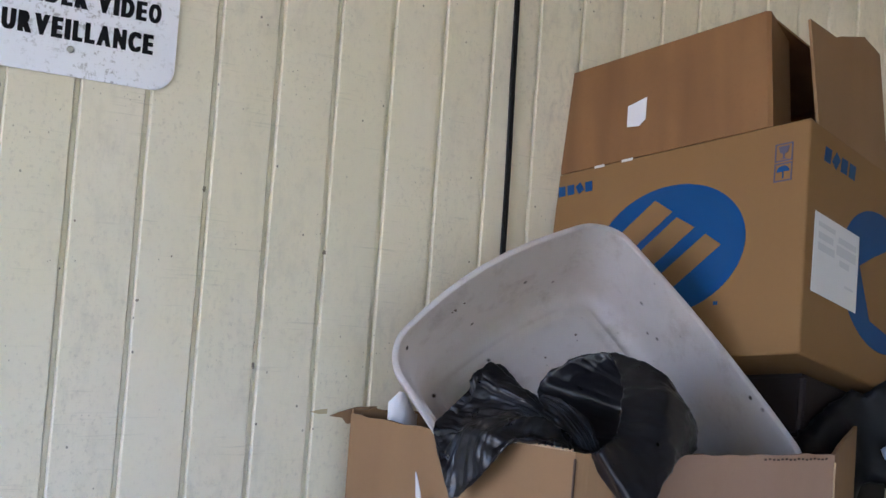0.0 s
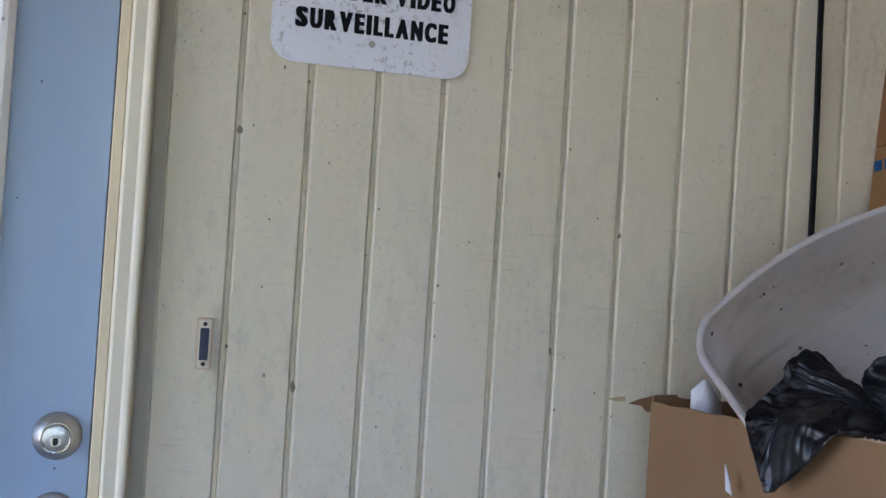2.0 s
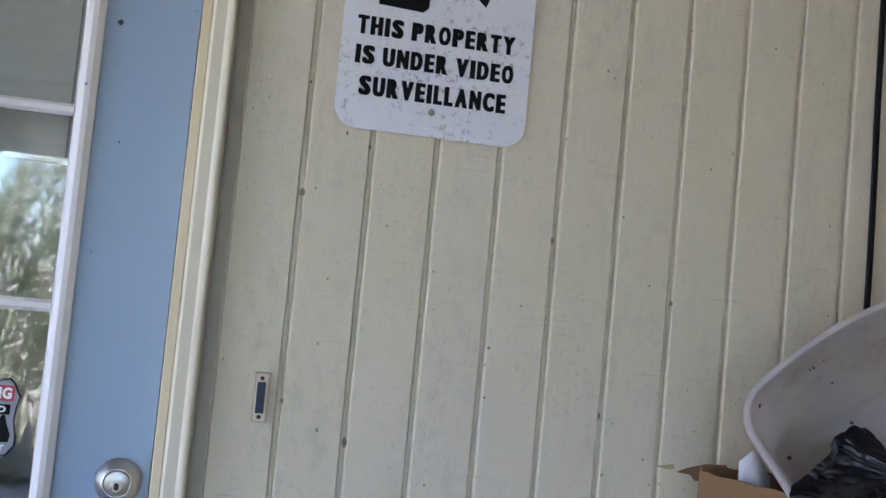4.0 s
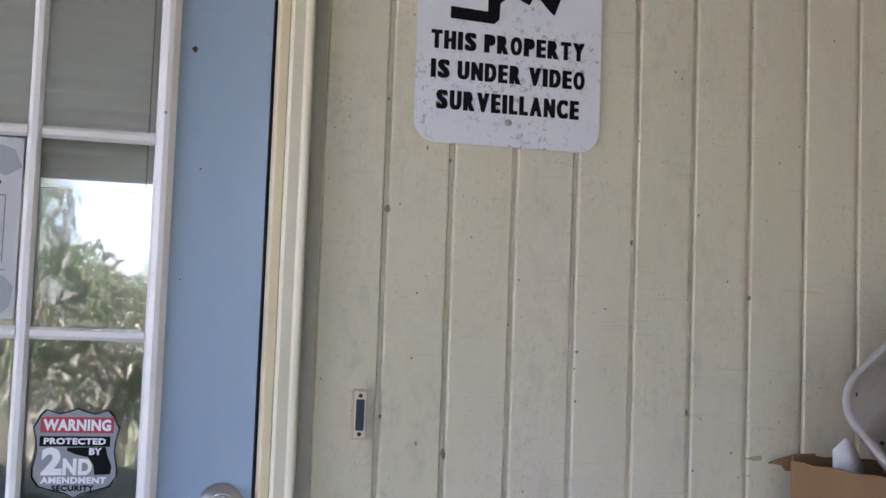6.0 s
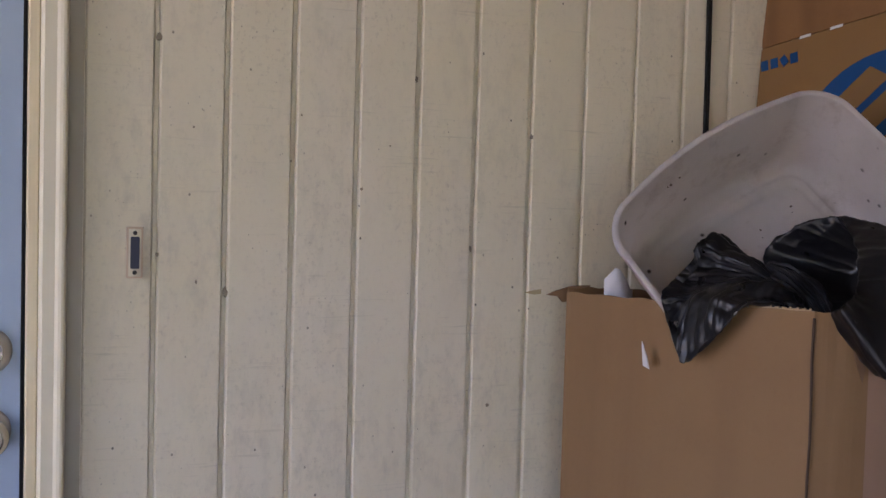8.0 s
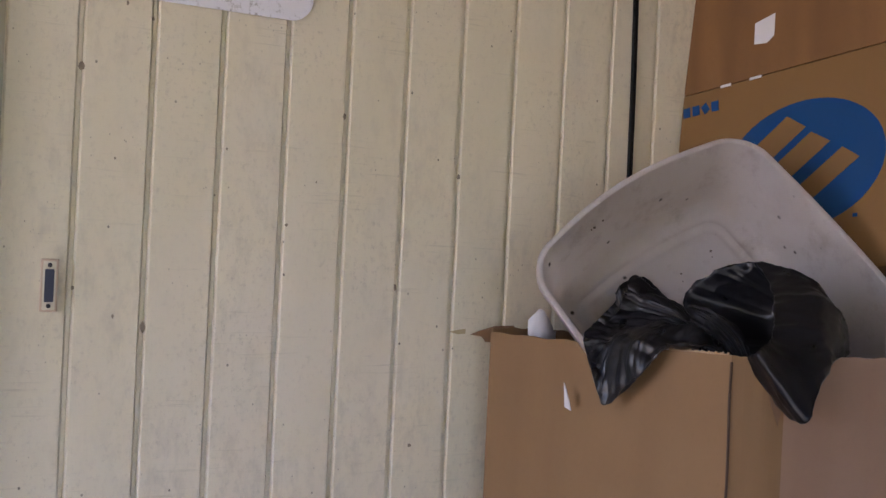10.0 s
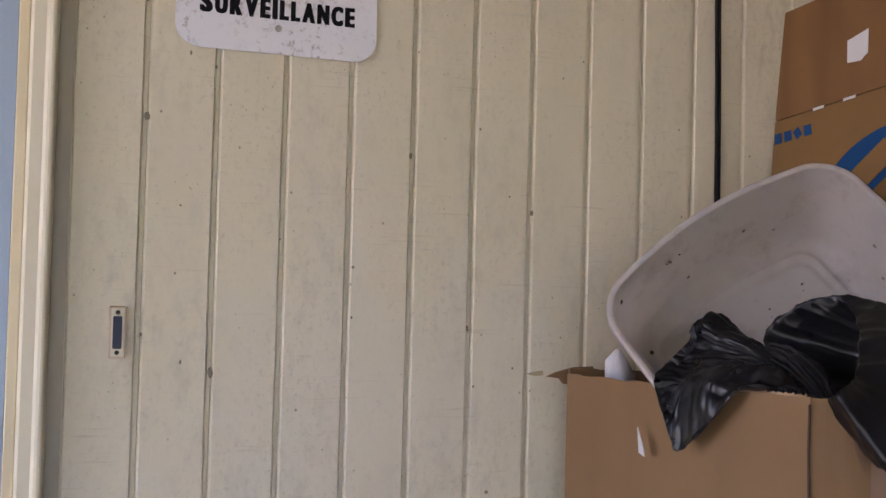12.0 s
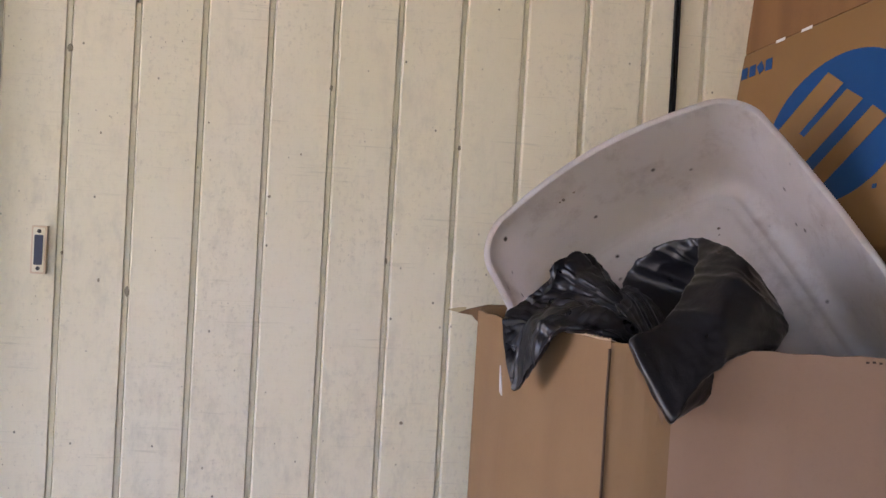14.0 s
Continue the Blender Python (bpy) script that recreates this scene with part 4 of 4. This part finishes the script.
# ---- black plastic bags ----
def blob(name, groups, voxel, wrinkle, seed, material, parent):
    """A crumpled film bag: hulls of rough corners fused, softened and wrinkled."""
    bm = bmesh.new()
    for pts in groups:
        own = bmesh.new()
        for p in pts:
            own.verts.new(p)
        bmesh.ops.convex_hull(own, input=own.verts[:])
        bmesh.ops.subdivide_edges(own, edges=own.edges[:], cuts=2, use_grid_fill=True)
        me = bpy.data.meshes.new("tmp")
        own.to_mesh(me)
        own.free()
        bm.from_mesh(me)
        bpy.data.meshes.remove(me)
    bmesh.ops.recalc_face_normals(bm, faces=bm.faces[:])
    tmp = link(bm, "tmp", BAG)
    md = tmp.modifiers.new("fuse", "REMESH")
    md.mode, md.voxel_size = "VOXEL", voxel
    bpy.context.view_layer.update()
    me = bpy.data.meshes.new_from_object(tmp.evaluated_get(bpy.context.evaluated_depsgraph_get()))
    old = tmp.data
    bpy.data.objects.remove(tmp)
    bpy.data.meshes.remove(old)
    bm = bmesh.new()
    bm.from_mesh(me)
    bpy.data.meshes.remove(me)
    for _ in range(1):
        bmesh.ops.smooth_vert(bm, verts=bm.verts[:], factor=0.5, use_axis_x=True, use_axis_y=True, use_axis_z=True)
    bm.normal_update()
    moves = []
    for v in bm.verts:
        p = v.co
        warp = Vector((noise.noise(p * 9 + Vector((seed, 0, 0))), noise.noise(p * 9 + Vector((0, seed, 3))), noise.noise(p * 9 + Vector((5, 1, seed))))) * 0.05
        q = p + warp
        ridge = (1 - abs(noise.noise(Vector((q.x * 20 + q.z * 9, q.y * 20 - q.z * 6, q.z * 4 + seed))))) ** 3
        fine = (1 - abs(noise.noise(Vector((q.x * 46 + q.z * 12, q.y * 46 + q.z * 16, q.z * 9 + seed))))) ** 3
        moves.append(v.normal * wrinkle * (1.5 * (ridge - 0.6) + 0.5 * (fine - 0.6)))
    for v, m in zip(bm.verts, moves):
        v.co += m
    return part(name, bm, material, parent, "", True)


def smooth_net(rows, nu, nv):
    """A closed net of rings of few points, rounded into nu x nv places (Catmull-Rom both ways)."""
    g = np.array(rows, float)

    def along(p, n, closed):
        m = len(p)
        t = np.linspace(0, m if closed else m - 1, n, endpoint=not closed)
        i = np.minimum(t.astype(int), m - 1 if closed else m - 2)
        w = (t - i)[:, None, None]
        ix = [(i + k) % m if closed else np.clip(i + k, 0, m - 1) for k in (-1, 0, 1, 2)]
        a, b, c, d = (p[j] for j in ix)
        k1, k2 = 0.32 * (c - a), 0.32 * (d - b)
        return (2 * w ** 3 - 3 * w ** 2 + 1) * b + (w ** 3 - 2 * w ** 2 + w) * k1 + (-2 * w ** 3 + 3 * w ** 2) * c + (w ** 3 - w ** 2) * k2

    g = along(g, nv, False)
    return along(g.transpose(1, 0, 2), nu, True).transpose(1, 0, 2)


def film(name, rows, pleat, crumple, seed, folds, parent):
    """Thin plastic film: a rounded net with pleats that run across its rings and sharp crumples."""
    nv, nu = 72, 220
    g = smooth_net(rows, nu, nv)
    du = np.roll(g, -1, 1) - np.roll(g, 1, 1)
    dv = np.gradient(g, axis=0)
    nm = np.cross(du, dv)
    nm /= np.linalg.norm(nm, axis=2)[:, :, None] + 1e-9
    verts = []
    for j in range(nv):
        s = j / (nv - 1)
        fade = min(1.0, s * 2.2, (1 - s) * 8 + 0.35)
        for i in range(nu):
            a = 2 * math.pi * i / nu
            p = Vector(g[j, i])
            ca, sa = math.cos(a) * folds, math.sin(a) * folds
            fold = (1 - abs(noise.noise(Vector((ca, sa, s * 1.3 + seed))))) ** 4 - 0.45
            fold2 = (1 - abs(noise.noise(Vector((ca * 2.3, sa * 2.3, s * 2.2 + seed + 9))))) ** 4 - 0.45
            q = p * 27 + Vector((seed, 2, 1))
            crush = (1 - abs(noise.noise(q))) ** 3 + 0.5 * (1 - abs(noise.noise(q * 2.1))) ** 3 - 0.7
            verts.append(p + Vector(nm[j, i]) * fade * (pleat * (fold + 0.5 * fold2) + crumple * crush))
    faces = [(j * nu + i, j * nu + (i + 1) % nu, (j + 1) * nu + (i + 1) % nu, (j + 1) * nu + i) for j in range(nv - 1) for i in range(nu)]
    me = bpy.data.meshes.new(name)
    me.from_pydata([v[:] for v in verts], [], faces)
    bm = bmesh.new()
    bm.from_mesh(me)
    bpy.data.meshes.remove(me)
    bmesh.ops.recalc_face_normals(bm, faces=bm.faces[:])
    return part(name, bm, BAG, parent, "", True)


bag = thing("plastic_bag", "crumpled black plastic bag knotted and spilling over the carton edge", "bag")
# the tied end: a fan of pleats from the knot, a loop above it and a corner hanging outside the carton
KNOT_AT = Vector((0.775, -0.446, 1.226))
hem = [(0.795, -0.400, 1.150), (0.772, -0.352, 1.262), (0.737, -0.346, 1.299), (0.696, -0.352, 1.288), (0.686, -0.352, 1.262), (0.655, -0.352, 1.234), (0.627, -0.364, 1.212),
       (0.628, -0.385, 1.168), (0.637, -0.402, 1.129), (0.646, -0.448, 1.160), (0.669, -0.494, 1.217), (0.735, -0.520, 1.208), (0.780, -0.500, 1.150)]
outer = [Vector(p) for p in hem]
over = []
for p in outer:
    q = KNOT_AT.lerp(p, 0.78)
    if p.z < 1.2 and p.x < 0.68:
        q = Vector((0.652, p.y, 1.214))
    over.append(q)
mid = []
for p, q in zip(outer, over):
    m = KNOT_AT.lerp(q, 0.58)
    m.z = max(m.z, 1.236 if q.x < 0.70 else 1.20)
    mid.append(m + Vector((-0.004, -0.010, 0.004)))
film("gathered_end", [[KNOT_AT + (p - KNOT_AT) * 0.06 for p in outer], [KNOT_AT.lerp(p, 0.62) for p in mid], mid, over, outer,
                      [p.lerp(Vector((0.70, -0.42, 1.17)), 0.12) for p in outer]], 0.0050, 0.0046, 2.0, 2.6, bag)
# the open end: a hood with a dark hollow, a taut front and a twisted tip hanging down
lip = [(0.777, -0.393, 1.279), (0.803, -0.435, 1.317), (0.834, -0.470, 1.327), (0.806, -0.535, 1.282), (0.758, -0.580, 1.238), (0.714, -0.602, 1.217), (0.742, -0.520, 1.195), (0.757, -0.430, 1.225)]
belt = [(0.830, -0.395, 1.270), (0.842, -0.435, 1.314), (0.850, -0.505, 1.324), (0.838, -0.580, 1.288), (0.790, -0.620, 1.224), (0.745, -0.650, 1.143), (0.780, -0.560, 1.150), (0.800, -0.450, 1.190)]
flank = [(0.868, -0.430, 1.245), (0.872, -0.465, 1.288), (0.860, -0.546, 1.308), (0.868, -0.590, 1.264), (0.825, -0.622, 1.222), (0.760, -0.645, 1.162), (0.830, -0.560, 1.150), (0.840, -0.460, 1.180)]
back = [(0.890, -0.480, 1.215), (0.893, -0.510, 1.250), (0.900, -0.548, 1.262), (0.910, -0.560, 1.236), (0.885, -0.590, 1.215), (0.800, -0.612, 1.200), (0.850, -0.560, 1.150), (0.860, -0.490, 1.170)]
lip = [Vector(p) for p in lip]
heart = sum(lip, Vector()) / len(lip)
into = Vector((0.093, -0.020, -0.022))


def hollow(size, far):
    return [heart + (p - heart) * size + into * far for p in lip]


end = Vector((0.875, -0.545, 1.165))
film("hood", [hollow(0.08, 1.0), hollow(0.5, 0.95), hollow(0.72, 0.6), hollow(0.86, 0.22), lip, [Vector(p) for p in belt], [Vector(p) for p in flank], [Vector(p) for p in back],
              [end + (Vector(p) - end) * 0.1 for p in back]], 0.0034, 0.0030, 4.0, 1.6, bag)
# the twisted neck between the two
film("neck", [[(x + r * math.cos(a) * 0.5, y + r * math.sin(a) * 0.6, z + r * math.sin(a + 0.6)) for a in [2 * math.pi * k / 8 for k in range(8)]] for x, y, z, r in ((0.755, -0.40, 1.225, 0.010), (0.762, -0.425, 1.236, 0.026), (0.768, -0.47, 1.222, 0.034), (0.775, -0.51, 1.195, 0.030), (0.79, -0.53, 1.16, 0.01))], 0.006, 0.003, 6.0, 3.0, bag)

rubbish = thing("rubbish_bag", "full black plastic rubbish bag standing beside the cartons", "bag")
blob("body", [
    [(1.135, -0.555, 1.20), (1.135, -0.545, 1.0), (1.20, -0.525, 1.250), (1.280, -0.525, 1.305), (1.32, -0.54, 1.20), (1.28, -0.53, 1.0), (1.17, -0.50, 1.21), (1.3, -0.48, 1.25)],
    [(1.28, -0.54, 1.300), (1.36, -0.56, 1.345), (1.46, -0.60, 1.36), (1.50, -0.72, 1.30), (1.33, -0.57, 1.20), (1.33, -0.57, 1.0), (1.55, -0.60, 1.1)],
    [(1.32, -0.50, 0.0), (1.62, -0.50, 0.0), (1.66, -0.82, 0.0), (1.40, -0.82, 0.0), (1.32, -0.54, 1.1), (1.42, -0.74, 1.05), (1.6, -0.8, 1.0), (1.62, -0.58, 1.15)],
], 0.012, 0.008, 7.0, BAG_MATTE, rubbish)
# small pale blue lump imitates the sky's reflection on the black plastic
glint = blob("film_wrap", [[(1.294, -0.572, 1.216), (1.314, -0.584, 1.214), (1.324, -0.565, 1.206), (1.316, -0.582, 1.186), (1.298, -0.571, 1.190), (1.308, -0.552, 1.203)]], 0.004, 0.004, 9.0, GLINT, rubbish)
glint["label"] = "pale blue lump standing in for a sky reflection on the bag"


# ---- shrubs beyond the porch ----
def blades(name, material, centre, spread, count, length, seed, label, droop=0.4):
    rng = np.random.default_rng(seed)
    u = rng.normal(size=(count, 3))
    u /= np.linalg.norm(u, axis=1)[:, None]
    r = rng.uniform(0.35, 1.0, count) ** 0.5
    lump = 0.75 + 0.35 * np.sin(u[:, 0] * 5 + seed) * np.cos(u[:, 2] * 4 + seed * 2)
    c = np.array(centre) + u * (r * lump)[:, None] * np.array(spread)
    c[:, 2] = np.maximum(c[:, 2], -0.1)
    d = rng.normal(size=(count, 3)) * 0.6
    d[:, 2] += rng.choice([0.9, -droop], count)
    d /= np.linalg.norm(d, axis=1)[:, None]
    w = np.cross(d, rng.normal(size=(count, 3)))
    w /= np.linalg.norm(w, axis=1)[:, None]
    ln = length * rng.uniform(0.5, 1.4, count)[:, None]
    wd = ln * rng.uniform(0.06, 0.12, count)[:, None]
    pts = np.stack([c - w * wd, c + w * wd, c + d * ln * 0.55 + w * wd * 0.8, c + d * ln, c + d * ln * 0.55 - w * wd * 0.8], axis=1).reshape(-1, 3)
    faces = [tuple(range(5 * i, 5 * i + 5)) for i in range(count)]
    me = bpy.data.meshes.new(name)
    me.from_pydata(pts.tolist(), [], faces)
    me.materials.append(material)
    return me


def shrub(x, y, height, width, seed, label):
    top = thing("shrub", label, "shrub", pose(x, y, -0.12), group="shrubs beyond the porch")
    for i in range(7):
        rng = random.Random(seed * 50 + i)
        a = rng.uniform(0, 6.28)
        end = (math.cos(a) * width * 0.4, math.sin(a) * width * 0.4, height * rng.uniform(0.45, 0.78))
        mid = (end[0] * 0.35, end[1] * 0.35, end[2] * 0.5)
        part("limb", tube([(0.05 * math.cos(a), 0.05 * math.sin(a), 0), mid, end], 0.016, 6), TWIG, top)
    for nm, mt, n, ln, s in (("crown", LEAF, 30000, 0.034, seed), ("dry_stems", STRAW, 7000, 0.11, seed + 71)):
        me = blades(nm, mt, (0, 0, height * 0.5), (width * 0.62, width * 0.5, height * 0.52), n, ln, s, "")
        ob = new(nm, me)
        ob.parent = top


for i, (x, y, h, w) in enumerate(((-5.6, -8.6, 3.3, 2.0), (-4.2, -8.0, 3.0, 1.9), (-3.0, -8.4, 3.1, 1.9), (-1.95, -8.0, 2.95, 1.7), (-0.95, -8.2, 2.2, 1.6), (0.1, -8.0, 2.1, 1.6), (1.4, -8.4, 2.3, 1.6), (2.8, -8.1, 2.2, 1.6), (4.3, -8.5, 2.7, 1.8))):
    shrub(x, y, h, w, 11 + i, "tall leafy green shrub with dry straw stems in sunlight")
rng = np.random.default_rng(5)
weeds = blades("weeds", STRAW, (-0.5, -7.0, -0.1), (6.0, 1.0, 0.35), 9000, 0.35, 3, "")
tagged(new("weeds", weeds), "dry straw-coloured weeds along the yard edge", "weeds", kind="stuff")

# ---- knots and specks on the siding and the door ----
def spot(x, z, w, h, seed):
    r = random.Random(seed)
    pts = [(x + 0.5 * w * r.uniform(0.7, 1.2) * math.cos(2 * math.pi * i / 9), z + 0.5 * h * r.uniform(0.7, 1.2) * math.sin(2 * math.pi * i / 9)) for i in range(9)]
    return prism(pts, -0.0004, 0.003, "y")


def door_speck(x, z, r):
    pts = [(x + r * (1 + 0.3 * math.sin(3 * a)) * math.cos(a), z + r * (1 + 0.3 * math.cos(5 * a)) * math.sin(a)) for a in [2 * math.pi * k / 9 for k in range(9)]]
    return prism(pts, 0.0746, 0.0755, "y")


for x, z, r in ((-0.2955, 1.796, 0.0045), (-0.278, 1.611, 0.0016), (-0.224, 1.052, 0.0016), (-0.300, 1.44, 0.0012)):
    part("speck", door_speck(x, z, r), CREASE, door)
for i, (x, z, w, h) in enumerate(((0.002, 1.560, 0.008, 0.013), (0.402, 1.528, 0.006, 0.010), (0.103, 1.190, 0.007, 0.016), (0.613, 1.447, 0.005, 0.009), (0.505, 1.258, 0.004, 0.010), (0.314, 1.350, 0.005, 0.005),
                                  (0.544, 0.996, 0.007, 0.006), (0.053, 1.433, 0.004, 0.004), (0.004, 1.245, 0.005, 0.007), (0.061, 1.657, 0.004, 0.008), (0.060, 1.205, 0.004, 0.007), (0.098, 1.640, 0.004, 0.006), (0.215, 1.46, 0.003, 0.004), (0.36, 1.42, 0.003, 0.004))):
    part("knot", spot(x, z, w, h, i), KNOT, wall, "dark knot in the siding")

part("stain", prism([(0.610, 1.1845), (0.618, 1.187), (0.628, 1.189), (0.640, 1.190), (0.640, 1.182), (0.626, 1.181), (0.616, 1.183)], -0.0003, 0.003, "y"), STAIN, wall, "rusty brown smear beside the torn carton")

# ---- siding boards, last ----
# each board: an eased edge, a flat face, a narrow slit and a recessed tongue
EDGE, LIP = G / 2 - HALF, G / 2 + HALF
bm = prism([(-EDGE - 0.0016, 0.0070), (-EDGE - 0.0014, 0.0040), (-EDGE + 0.0004, 0.0007), (-EDGE + 0.0016, 0.0), (EDGE - 0.0005, 0.0), (EDGE, 0.0005), (EDGE + 0.0004, 0.0058),
            (EDGE + 0.0020, 0.0062), (EDGE + 0.0024, 0.0046), (LIP - 0.0030, 0.0042), (LIP - 0.0024, 0.0064), (LIP - 0.0022, 0.0070)], 0.0, WALL_TOP, "z")
board_mesh = None
for k in range(-32, 22):
    x = (k + 0.5) * G
    if 2 * mid_x + 0.05 < x < -0.09:
        continue
    if board_mesh is None:
        ob = part("board", bm, SIDING, wall)
        board_mesh = ob.data
    else:
        ob = new("board", board_mesh)
        ob.parent = wall
    ob.location = (x, 0, 0)
bm = prism([(-G / 2 + HALF, 0.0088), (-G / 2 + HALF, 0.0), (G / 2 - HALF, 0.0), (G / 2 - HALF, 0.0088)], DOOR_TOP + 0.078, WALL_TOP, "z")
short = None
for k in range(-11, -1):
    x = (k + 0.5) * G
    if 2 * mid_x + 0.05 < x < -0.10:
        if short is None:
            ob = part("board", bm, SIDING, wall)
            short = ob.data
        else:
            ob = new("board", short)
            ob.parent = wall
        ob.location = (x, 0, 0)
